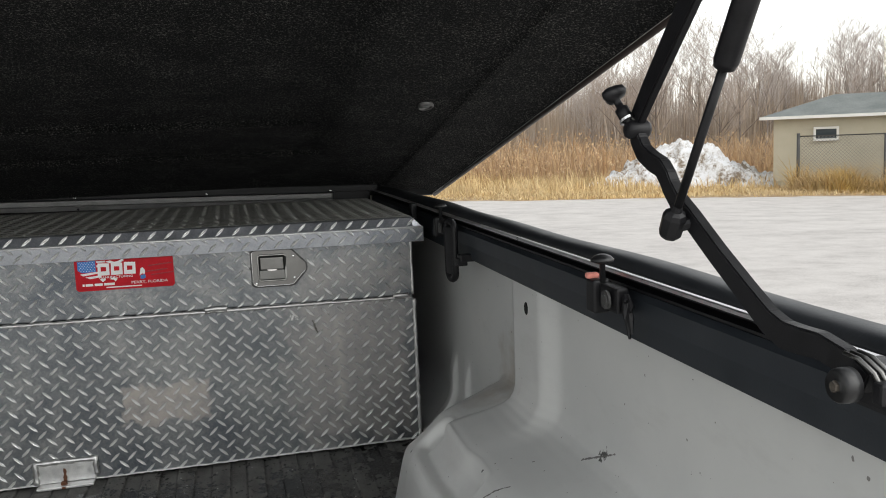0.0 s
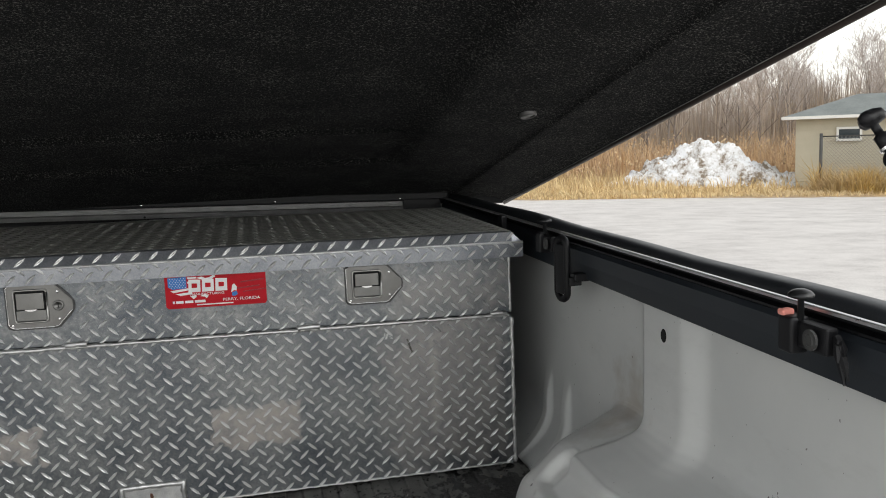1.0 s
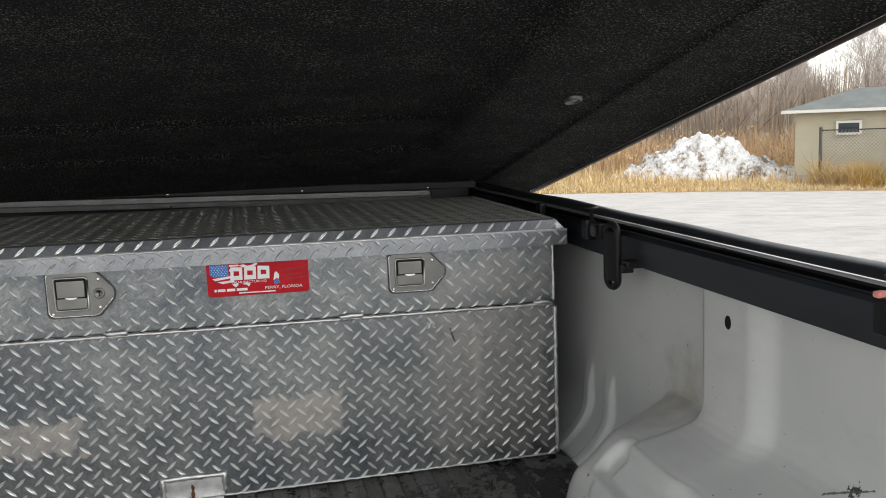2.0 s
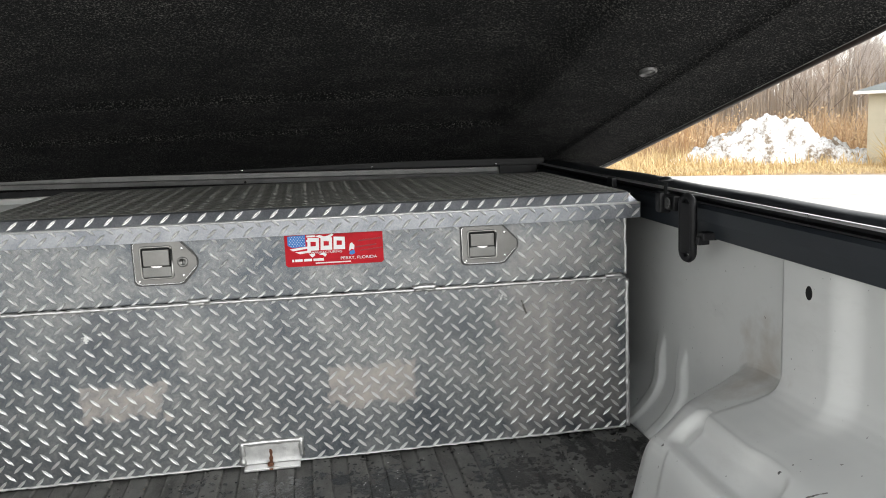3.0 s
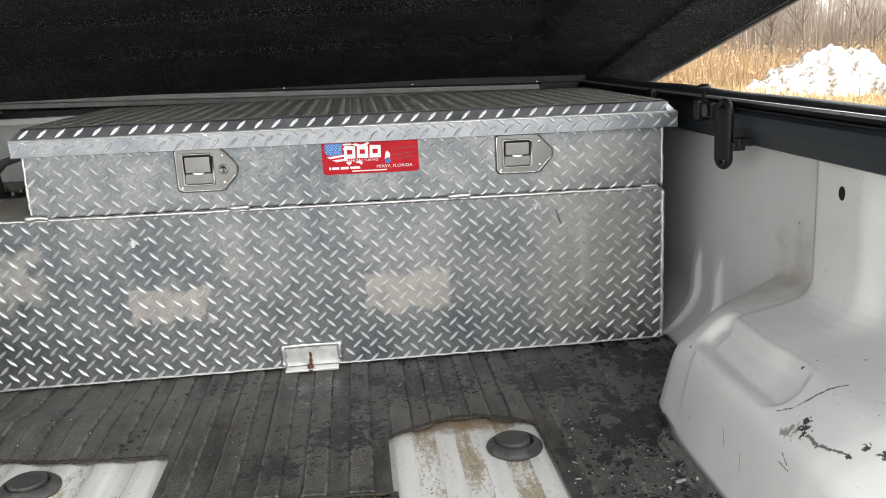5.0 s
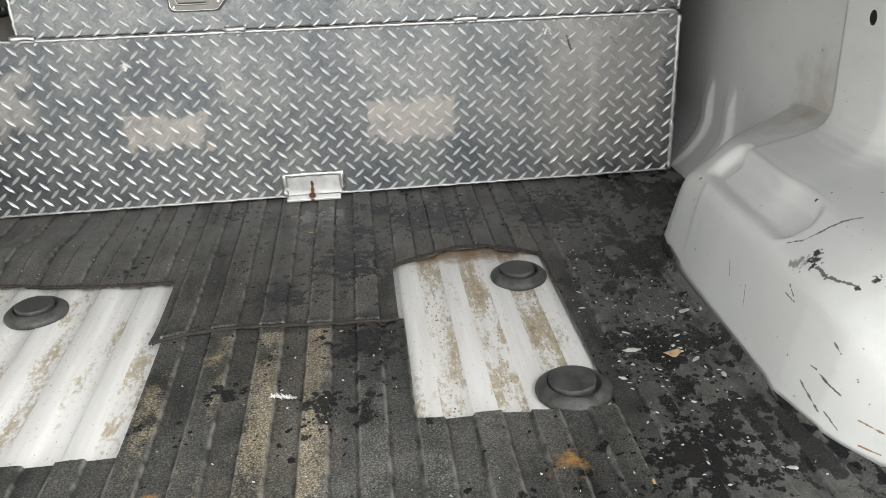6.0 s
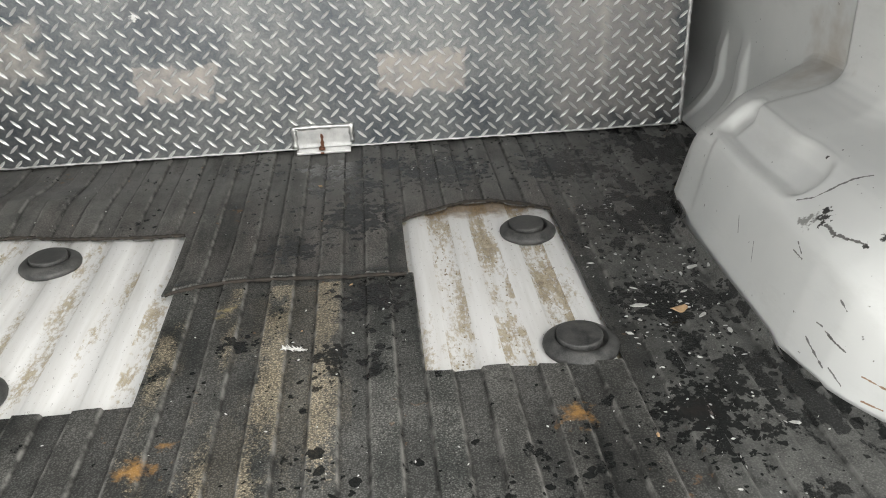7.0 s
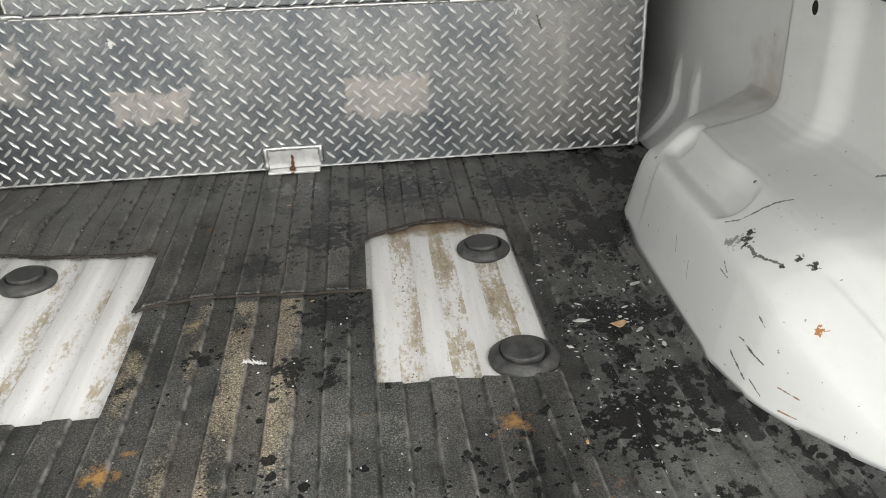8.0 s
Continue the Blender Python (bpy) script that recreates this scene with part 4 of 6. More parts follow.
for k in range(3):
    part("clip_wire", tube([(AX - 0.006 + 0.005 * k, PY + 0.012, PZ + 0.016), (AX - 0.004 + 0.005 * k, PY + 0.002, PZ + 0.0145), (AX - 0.002 + 0.005 * k, PY - 0.009, PZ + 0.008), (AX + 0.001 + 0.005 * k, PY - 0.013, PZ - 0.002)], 0.0015, 8), M_STEEL, arm, "grey spring clip", True)
part("clip_block", box(AX - 0.004, AX + 0.016, PY - 0.018, PY - 0.009, PZ - 0.010, PZ + 0.004, 0.002), M_BLACK, arm)
part("pivot_bracket", box(0.796, 0.828, -1.372, -1.31, 1.383, 1.412, 0.004), M_BLACK, arm)

# ---------------------------------------------------------------- aluminium tank and toolbox
M_DULL = worn("dark_stainless", (0.18, 0.18, 0.175), (0.26, 0.26, 0.25), (0.35, 0.5), 1.0, 20, 600, 0.04)
chest = thing("toolbox", "aluminium diamond-plate tank and toolbox standing on the mat", "toolbox")


def lean(bm):
    """The upper works sit a little askew."""
    for v in bm.verts:
        v.co.z -= 0.0122 * v.co.x * min(1.0, max(0.0, (v.co.z - 0.91) / 0.3))
    return bm


def lug_sheet(o, ux, uy, w, h, holes=(), pitch=(0.0330, 0.0320), phase=(0.0, 0.0), height=0.0021, single=None):
    """Raised bars of diamond plate, laid alternately on a flat area of w by h."""
    o, ux, uy = Vector(o), Vector(ux).normalized(), Vector(uy).normalized()
    up = ux.cross(uy)
    verts, faces, near_ = [], [], []
    L, W = 0.0136, 0.0028
    for j in range(-1, int(h / pitch[1]) + 2):
        for i in range(-1, int(w / pitch[0]) + 2):
            for k in (0, 1):
                cx, cy = (i + 0.5 * k + phase[0]) * pitch[0], (j + 0.5 * k + phase[1]) * pitch[1]
                if not (0.004 < cx < w - 0.004 and -0.004 < cy < h + 0.004):
                    continue
                if any(a - 0.006 < cx < b + 0.006 and c - 0.006 < cy < d + 0.006 for a, b, c, d in holes):
                    continue
                a = radians((43 if k == 0 else -43) + random.uniform(-2, 2))
                ca, sa = math.cos(a), math.sin(a)
                if single and single[0] < cx < single[1] and 0.012 < cy < h - 0.012 and len(near_) < 300:
                    near_.append((o + ux * cx + uy * cy, k, a))
                    continue
                n = len(verts)
                for px, py, pz in ((-L, 0, -0.0002), (-0.45 * L, W, -0.0002), (0.45 * L, W, -0.0002), (L, 0, -0.0002), (0.45 * L, -W, -0.0002), (-0.45 * L, -W, -0.0002),
                                   (-0.80 * L, 0, height * 0.6), (0.80 * L, 0, height * 0.6), (0, 0.62 * W, height), (0, -0.62 * W, height)):
                    verts.append(o + ux * min(w, max(0.0, cx + px * ca - py * sa)) + uy * min(h, max(0.0, cy + px * sa + py * ca)) + up * pz)
                faces += [[n + q for q in f] for f in ((0, 6, 1), (1, 6, 8, 2), (2, 8, 7), (2, 7, 3), (3, 7, 4), (4, 7, 9), (4, 9, 6, 5), (5, 6, 0), (6, 9, 7, 8))]
    bm = bmesh.new()
    vs_ = [bm.verts.new(v) for v in verts]
    for f in faces:
        bm.faces.new([vs_[q] for q in f])
    return (bm, near_) if single else bm


def tread_bars(near, height, material, parent):
    """The bars of one stretch as parts of their own, on two shared meshes."""
    shared = []
    L, W = 0.0136, 0.0028
    for k in (0, 1):
        ca, sa = math.cos(radians(43 if k == 0 else -43)), math.sin(radians(43 if k == 0 else -43))
        pts = [(px * ca - py * sa, -pz, px * sa + py * ca) for px, py, pz in ((-L, 0, -0.0002), (-0.45 * L, W, -0.0002), (0.45 * L, W, -0.0002), (L, 0, -0.0002), (0.45 * L, -W, -0.0002),
               (-0.45 * L, -W, -0.0002), (-0.80 * L, 0, height * 0.6), (0.80 * L, 0, height * 0.6), (0, 0.62 * W, height), (0, -0.62 * W, height))]
        me = bpy.data.meshes.new("tread_bar")
        me.from_pydata(pts, [], [(0, 6, 1), (1, 6, 8, 2), (2, 8, 7), (2, 7, 3), (3, 7, 4), (4, 7, 9), (4, 9, 6, 5), (5, 6, 0), (6, 9, 7, 8)])
        me.materials.append(material)
        shared.append(me)
    for p, k, a in near:
        ob = new("tread_bar", shared[k])
        ob.parent = parent
        z = p.z - 0.0122 * p.x * min(1.0, max(0.0, (p.z - 0.91) / 0.3))
        ob.matrix_basis = pose(p.x, p.y, z, 0, -(math.degrees(a) - (43 if k == 0 else -43)), 0)


def weld(pts, r=0.0032, seed=1):
    rnd = random.Random(seed)
    out, rad = [], []
    for a, b in zip(pts, pts[1:]):
        a, b = Vector(a), Vector(b)
        n = max(2, int((b - a).length / 0.006))
        for i in range(n):
            out.append(a.lerp(b, i / n) + Vector((rnd.uniform(-1, 1), rnd.uniform(-1, 1), rnd.uniform(-1, 1))) * 0.0007)
            rad.append(r * rnd.uniform(0.75, 1.25))
    return tube(out, rad, 7)


BX0, BX1, UX0, DEPTH = -0.770, 0.766, -0.468, 0.60
Z0, ZS, ZL = 0.9035, 1.2358, 1.368
# thin black strip that draws the shadow line under the lid's overhang
part("lid_shadow_strip", lean(box(UX0 + 0.002, BX1 - 0.004, -0.006, 0.001, 1.3555, 1.3600, 0.001)), M_RUBBER, chest, "black strip standing in for the shadow under the lid")
tank = part("tank", lean(box(BX0, BX1, 0.0, DEPTH, Z0, ZS, 0.004, 3)), M_ALU_TANK, chest, "lower tank of dull diamond plate with pale glue patches and painted-in reflections")
bars, near = lug_sheet((BX0, -0.0002, Z0), (1, 0, 0), (0, 0, 1), BX1 - BX0, ZS - Z0, [(-0.026 - BX0, 0.090 - BX0, -0.01, 0.046)], phase=(0.2, 0.3), single=(0.10 - BX0, 0.60 - BX0))
tagged(part("embossing", lean(bars), M_ALU_BAR, tank, "raised tread bars"), kind="stuff")
tagged(part("embossing", lean(lug_sheet((BX0, 0, ZS + 0.0006), (1, 0, 0), (0, 1, 0), UX0 - BX0, DEPTH, height=0.0003)), M_ALU_DUST, tank), kind="stuff")
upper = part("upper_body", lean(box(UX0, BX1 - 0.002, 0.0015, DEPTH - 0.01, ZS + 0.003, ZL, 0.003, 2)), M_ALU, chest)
latches = ((-0.189, -0.078, True), (0.428, 0.537, False))
tagged(part("embossing", lean(lug_sheet((UX0, 0.0013, ZS + 0.003), (1, 0, 0), (0, 0, 1), BX1 - UX0 - 0.002, ZL - ZS - 0.012,
     [(x0 - UX0, x1 - UX0, 0.030, 0.14) for x0, x1, _ in latches] + [(0.084 - UX0, 0.271 - UX0, 0.05, 0.14)], phase=(0.3, 0.15))), M_ALU_BAR, upper, "raised tread bars"), kind="stuff")
# lid: skirt, sloping edge, flat top
LID = [(-0.0145, 1.3570), (-0.0145, 1.3850), (-0.0125, 1.3880), (-0.0042, 1.4070), (0.0008, 1.4095), (DEPTH + 0.01, 1.4095), (DEPTH + 0.014, 1.4055), (DEPTH + 0.014, 1.3570), (DEPTH + 0.011, 1.3570),
       (DEPTH + 0.011, 1.3955), (0.002, 1.4035), (-0.0095, 1.3845), (-0.0115, 1.3570)]
lx0, lx1 = -0.483, 0.7905
bm = bmesh.new()
ends = [(lx0, 0.022), (lx0 + 0.022, 0.0), (lx1 - 0.022, 0.0), (lx1, 0.022)]
rings = []
for x, drop in ends:
    rings.append([bm.verts.new((x, y, min(z, 1.4095 - drop) if z > 1.3580 else z)) for y, z in LID])
for a, b in zip(rings, rings[1:]):
    for k in range(len(LID)):
        bm.faces.new((a[k], a[(k + 1) % len(LID)], b[(k + 1) % len(LID)], b[k]))
bm.faces.new(rings[0][::-1]), bm.faces.new(rings[-1])
lid = part("lid", lean(bm), M_ALU_LID, chest, "overhanging diamond-plate lid with a sloping front edge")
part("top_plate", lean(box(lx0 + 0.023, lx1 - 0.023, 0.0020, DEPTH + 0.008, 1.4096, 1.4100)), M_ALU_TOP, lid, "dusty dull top plate")
part("top_plate", lean(box(BX0 + 0.005, UX0 - 0.004, 0.005, DEPTH - 0.005, ZS, ZS + 0.0005)), M_ALU_DUST, tank, "dusty dull top plate")
for o, ux, uy, w, h, ph in (((lx0, -0.0147, 1.3570), (1, 0, 0), (0, 0, 1), lx1 - lx0, 0.031, (0.3, 0.35)),
                            ((lx0 + 0.01, -0.0127, 1.3882), (1, 0, 0), (0, 0.0083, 0.0190), lx1 - lx0 - 0.02, 0.0225, (0.5, 0.36)),
                            ((lx0 + 0.02, 0.006, 1.4101), (1, 0, 0), (0, 1, 0), lx1 - lx0 - 0.04, DEPTH - 0.035, (0, 0.2))):
    ob = part("embossing", lean(lug_sheet(o, ux, uy, w, h, phase=ph, height=0.0018 if h < 0.1 else 0.0013)), M_ALU_EDGE_BAR if h < 0.1 else M_ALU_DUSTY, lid)
    tagged(ob, kind="stuff")
part("hem", lean(tube([(lx0, -0.0132, 1.3868), (lx1, -0.0132, 1.3868)], 0.0026, 8)), M_ALU_BAR, lid, "bright folded edge", True)

# welds and edge beads
part("weld_bead", lean(weld([(BX1, 0.0005, Z0 + 0.004), (BX1, 0.0005, ZS)], 0.0042, 3)), M_WELD, chest, "", True)
part("weld_bead", lean(weld([(BX1 - 0.002, 0.0015, ZS + 0.004), (BX1 - 0.002, 0.0015, ZL)], 0.0028, 4)), M_WELD, chest, "", True)
part("weld_bead", lean(weld([(UX0, 0.0015, ZS + 0.004), (UX0, 0.0015, ZL)], 0.0028, 5)), M_WELD, chest, "", True)
part("edge_bead", lean(weld([(BX0, -0.0005, ZS - 0.0015), (BX1, -0.0005, ZS - 0.001)], 0.0042, 6)), M_WELD, chest, "", True)
part("edge_bead", lean(weld([(BX0, -0.0005, Z0 + 0.003), (BX1, -0.0005, Z0 + 0.003)], 0.0026, 7)), M_WELD, chest, "", True)
for i, (x, w) in enumerate(((-0.455, 0.05), (-0.075, 0.045), (0.352, 0.05), (0.74, 0.04))):
    part("weld_bead", lean(weld([(x - w / 2, -0.001, ZS + 0.003), (x, -0.002, ZS + 0.0045), (x + w / 2, -0.001, ZS + 0.003)], 0.006, 20 + i)), M_WELD, chest, "lumpy weld", True)


def outline(x0, x1, z0, z1):
    """The bezel: square to one side, a blunt point to the other."""
    p = [(x0, z0 + 0.008), (x0, z1 - 0.004), (x0 + 0.004, z1), (x1 - 0.034, z1), (x1 - 0.028, z1 - 0.001), (x1 - 0.008, z1 - 0.022), (x1, (z0 + z1) / 2 + 0.008),
         (x1 + 0.001, (z0 + z1) / 2), (x1, (z0 + z1) / 2 - 0.008), (x1 - 0.008, z0 + 0.022), (x1 - 0.026, z0 + 0.002), (x1 - 0.034, z0), (x0 + 0.010, z0), (x0 + 0.003, z0 + 0.003)]
    return p


def prism(pts, y0, y1, bevel=0.0):
    bm = bmesh.new()
    a = [bm.verts.new((x, y0, z)) for x, z in pts]
    f = bm.faces.new(a)
    r = bmesh.ops.extrude_face_region(bm, geom=[f])
    vs2 = [v for v in r["geom"] if isinstance(v, bmesh.types.BMVert)]
    bmesh.ops.translate(bm, verts=vs2, vec=(0, y1 - y0, 0))
    if bevel:
        bmesh.ops.bevel(bm, geom=[e for e in bm.edges if abs(e.verts[0].co.y - y1) < 1e-6 and abs(e.verts[1].co.y - y1) < 1e-6], offset=bevel, segments=2, affect="EDGES")
    return bm


for x0, x1, lock in latches:
    z0, z1 = (1.277, 1.356) if lock else (1.2805, 1.3540)
    la = part("latch", lean(prism(outline(x0, x1, z0, z1), 0.001, -0.0022, 0.0008)), M_STEEL, chest, "stainless paddle latch with a keyhole lock" if lock else "stainless paddle latch")
    part("seal", lean(prism(outline(x0 - 0.0034, x1 + 0.0034, z0 - 0.0034, z1 + 0.0018), 0.001, -0.0009)), M_RUBBER, la, "thin dark gasket")
    a, b, c, d = x0 + 0.010, x0 + 0.070, z0 + 0.009, z1 - 0.007
    rim = []
    for cx, cz, t0 in ((b - 0.007, d - 0.007, 0.0), (a + 0.007, d - 0.007, 0.5), (a + 0.007, c + 0.007, 1.0), (b - 0.007, c + 0.007, 1.5)):
        rim += [(cx + 0.005 * math.cos(math.pi * t), -0.0034, cz + 0.005 * math.sin(math.pi * t)) for t in span(t0, t0 + 0.5, 5)]
    part("surround", lean(tube(rim + rim[:1], 0.0021, 8)), M_LATCH_RIM, la, "polished inner rim", True)
    pressed = outline(x0, x1, z0, z1)
    part("pressed_edge", lean(tube([(x, -0.0020, z) for x, z in pressed[8:] + pressed[:3]], 0.0011, 6)), M_BRIGHT, la, "bright pressed edge", True)
    part("recess", lean(box(a + 0.003, b - 0.003, -0.0026, 0.0, c + 0.003, d - 0.003)), M_HOLE, la, "dark recess")
    pad_bm = box(a + 0.0064, b - 0.0064, -0.0068, -0.001, c + 0.0255, d - 0.0068, 0.0018, 3)
    part("paddle", lean(pad_bm), M_STEEL, la)
    part("lower_pan", lean(box(a + 0.0045, b - 0.0045, -0.0036, -0.001, c + 0.0045, c + 0.0235, 0.001)), M_DULL, la)
    mid = (a + b) / 2
    lip_pts = [(mid + 0.011 * math.cos(t), c + 0.027 + 0.005 * math.sin(t)) for t in span(math.pi, 2 * math.pi, 10)]
    part("finger_lip", lean(prism(lip_pts, -0.003, -0.0062, 0.0006)), M_BRIGHT, la, "bright finger lip")
    for sx, sz in ((x1 - 0.024, z1 - 0.014), (x1 - 0.024, z0 + 0.014), (x0 + 0.007, z0 + 0.006)):
        part("rivet", lean(lathe([(0, 0.0042), (0.002, 0.0038), (0.0032, 0.0022)], pose(sx, 0, sz, 90, 0, 0), 10)), M_BRIGHT, la)
    if lock:
        part("lock", lean(lathe([(0, 0.0045), (0.0055, 0.0045), (0.006, 0.0055), (0.009, 0.0055), (0.0098, 0.0045), (0.0098, 0.002)], pose(x1 - 0.024, 0, (z0 + z1) / 2, 90, 0, 0), 20)), M_STEEL, la, "round key lock", True)
        part("keyhole", lean(box(x1 - 0.0248, x1 - 0.0232, -0.0048, -0.004, (z0 + z1) / 2 - 0.004, (z0 + z1) / 2 + 0.004)), M_HOLE, la)

# round pump flange on the bare end of the tank, with a hose up to the box
PF = (-0.655, 0.33)
flange = part("pump_flange", lean(lathe([(0, 0.012), (0.028, 0.012), (0.031, 0.009), (0.034, 0.006), (0.062, 0.006), (0.065, 0.004), (0.065, 0.0)], pose(PF[0], PF[1], ZS + 0.0006), 32)), M_DULL, chest, "dull round metal flange with bolts", True)
for i in range(6):
    a = math.pi * (i + 0.5) / 3
    part("flange_bolt", lean(lathe([(0, 0.009), (0.0045, 0.009), (0.005, 0.008), (0.005, 0.0)], pose(PF[0] + 0.049 * math.cos(a), PF[1] + 0.049 * math.sin(a), ZS + 0.0065), 6)), M_STEEL, flange)
hose = [(PF[0] + 0.01, PF[1], ZS + 0.012), (PF[0] + 0.008, PF[1] - 0.01, ZS + 0.045), (-0.632, 0.28, 1.305), (-0.595, 0.24, 1.330), (-0.545, 0.21, 1.345), (-0.500, 0.20, 1.350), (-0.464, 0.20, 1.350)]
part("hose", tube(hose, 0.0085, 12), M_RUBBER, chest, "black rubber hose from the flange to the box", True)

# hold-down angle at the foot
angle = part("foot_bracket", box(-0.020, 0.087, -0.030, -0.001, 0.9035, 0.9085, 0.0012), M_WELD, chest, "pale aluminium hold-down angle with a rusty bolt")
part("upright", box(-0.021, 0.090, -0.0062, -0.0012, 0.9090, 0.9500, 0.0012), M_WELD, angle)
part("weld_bead", weld([(-0.022, -0.004, 0.910), (-0.022, -0.004, 0.952), (0.091, -0.004, 0.951), (0.091, -0.004, 0.910)], 0.0058, 31), M_WELD, angle, "", True)
part("bolt", lathe([(0, 0.006), (0.0045, 0.006), (0.006, 0.0045), (0.0065, 0.0)], pose(0.030, -0.017, 0.9087), 8), M_RUST, angle, "rusty bolt")
streak = [(0.0262, 0.909), (0.0345, 0.909), (0.0335, 0.914), (0.0350, 0.919), (0.0330, 0.925), (0.0348, 0.931), (0.0325, 0.937), (0.0290, 0.938), (0.0280, 0.932), (0.0292, 0.926), (0.0270, 0.919), (0.0280, 0.914)]
part("rust_streak", prism(streak, -0.0060, -0.0066), M_RUST, angle)
part("rust_drip", box(0.0275, 0.0345, -0.0306, -0.0300, 0.9040, 0.9080, 0.0002), M_RUST, angle)

# ---------------------------------------------------------------- label on the box
M_RED = worn("red_vinyl", (0.42, 0.006, 0.014), (0.56, 0.012, 0.024), (0.3, 0.42), 0.0, 30, 400, 0.03, 0.001, 0.15)
M_WHITE = worn("white_vinyl", (0.78, 0.78, 0.78), (0.84, 0.84, 0.84), (0.3, 0.4), 0.0, 40, 400, 0.02)
M_BLUE = worn("blue_vinyl", (0.02, 0.16, 0.48), (0.035, 0.20, 0.55), (0.25, 0.35), 0.0, 40, 400, 0.02)
M_DARKRED = worn("dark_red_vinyl", (0.22, 0.004, 0.012), (0.30, 0.006, 0.016), (0.25, 0.35), 0.0, 40, 400, 0.02)
SX0, SX1, SZ0, SZ1 = 0.0865, 0.2730, 1.2945, 1.3580


def flat(pts, depth):
    return lean(prism([(SX0 + u * (SX1 - SX0), SZ0 + v * (SZ1 - SZ0)) for u, v in pts], -0.0012, -0.0012 - depth))


def rect(u0, u1, v0, v1):
    return [(u0, v0), (u1, v0), (u1, v1), (u0, v1)]


sticker = part("label_plate", lean(prism([(SX0 + 0.004, SZ0), (SX1 - 0.004, SZ0), (SX1, SZ0 + 0.004), (SX1, SZ1 - 0.002), (SX1 - 0.002, SZ1), (SX0 + 0.002, SZ1), (SX0, SZ1 - 0.002), (SX0, SZ0 + 0.004)], 0.0005, -0.0026)), M_RED, chest, "red sticker with a flag emblem and white lettering")
for i, pts in enumerate((rect(0.70, 0.94, 0.70, 0.74), rect(0.66, 0.90, 0.52, 0.56), rect(0.74, 0.97, 0.40, 0.43))):
    part("red_band", flat([(u + 0.06 * v, v + 0.25 * (u - 0.8)) for u, v in pts], 0.0018), M_DARKRED, sticker)
part("flag_field", flat([(0.03, 0.93), (0.21, 0.95), (0.21, 0.60), (0.07, 0.58), (0.03, 0.66)], 0.0020), M_BLUE, sticker, "blue flag field with white stars")
bm = bmesh.new()
for r in range(6):
    for c in range(6):
        u, v = 0.05 + 0.027 * c + (0.0135 if r % 2 else 0), 0.90 - 0.053 * r
        if u < 0.20 and v > 0.62:
            x, z = SX0 + u * (SX1 - SX0), SZ0 + v * (SZ1 - SZ0)
            add_box(bm, x - 0.0006, x + 0.0006, -0.0036, -0.0031, z - 0.0006, z + 0.0006)
part("stars", lean(bm), M_WHITE, sticker)
for pts in (rect(0.22, 0.31, 0.88, 0.93), rect(0.22, 0.27, 0.74, 0.80), [(0.05, 0.54), (0.23, 0.60), (0.23, 0.54), (0.08, 0.48)], [(0.10, 0.44), (0.26, 0.48), (0.26, 0.42), (0.15, 0.38)],
            [(0.31, 0.90), (0.36, 0.93), (0.40, 0.88), (0.44, 0.90), (0.48, 0.96), (0.50, 0.92), (0.46, 0.84), (0.36, 0.84)], [(0.34, 0.34), (0.38, 0.40), (0.42, 0.34), (0.40, 0.26), (0.38, 0.32)],
            [(0.24, 0.36), (0.30, 0.38), (0.30, 0.32), (0.27, 0.26)]):
    part("flag_stripe", flat(pts, 0.0019), M_WHITE, sticker)
# the maker's mark, as plain white shapes
for u in (0.225, 0.358, 0.490):
    part("mark", flat([(u, 0.47), (u + 0.118, 0.47), (u + 0.122, 0.84), (u + 0.008, 0.86)], 0.0022), M_WHITE, sticker)
    part("mark_slit", flat([(u + 0.034, 0.60), (u + 0.088, 0.60), (u + 0.090, 0.73), (u + 0.036, 0.74)], 0.0025), M_RED, sticker)
part("figure_mark", flat([(0.645, 0.40), (0.66, 0.62), (0.68, 0.66), (0.705, 0.56), (0.70, 0.44), (0.675, 0.46)], 0.0022), M_WHITE, sticker)
part("figure_mark", flat([(0.65, 0.30), (0.655, 0.40), (0.70, 0.43), (0.71, 0.33), (0.68, 0.28)], 0.0020), M_BLUE, sticker)


def words(text, u, v, size, parent):
    cu = bpy.data.curves.new("lettering", "FONT")
    cu.body, cu.size, cu.extrude = text, size, 0.0003
    tmp = bpy.data.objects.new("lettering", cu)
    me = bpy.data.meshes.new_from_object(tmp)
    bpy.data.objects.remove(tmp)
    me.materials.clear()
    me.materials.append(M_WHITE)
    ob = new("lettering", me)
    x, z = SX0 + u * (SX1 - SX0), SZ0 + v * (SZ1 - SZ0)
    me.transform(Matrix.Translation((x, -0.0036, z - 0.0122 * x)) @ pose(0, 0, 0, 90, 0.7, 0) @ Matrix.Diagonal((1.22, 1, 1, 1)))
    ob.parent = parent
    return ob


words("MANUFACTURING", 0.235, 0.375, 0.0062, sticker)
words("PERRY, FLORIDA", 0.555, 0.155, 0.0078, sticker)
for u0, u1 in ((0.065, 0.085), (0.095, 0.17), (0.185, 0.265), (0.28, 0.385)):
    part("number_bar", flat(rect(u0, u1, 0.15, 0.225), 0.0020), M_WHITE, sticker)
part("text_bar", flat(rect(0.30, 0.66, 0.065, 0.10), 0.0020), M_WHITE, sticker)

tread_bars(near, 0.0021, M_ALU_BAR, tank)

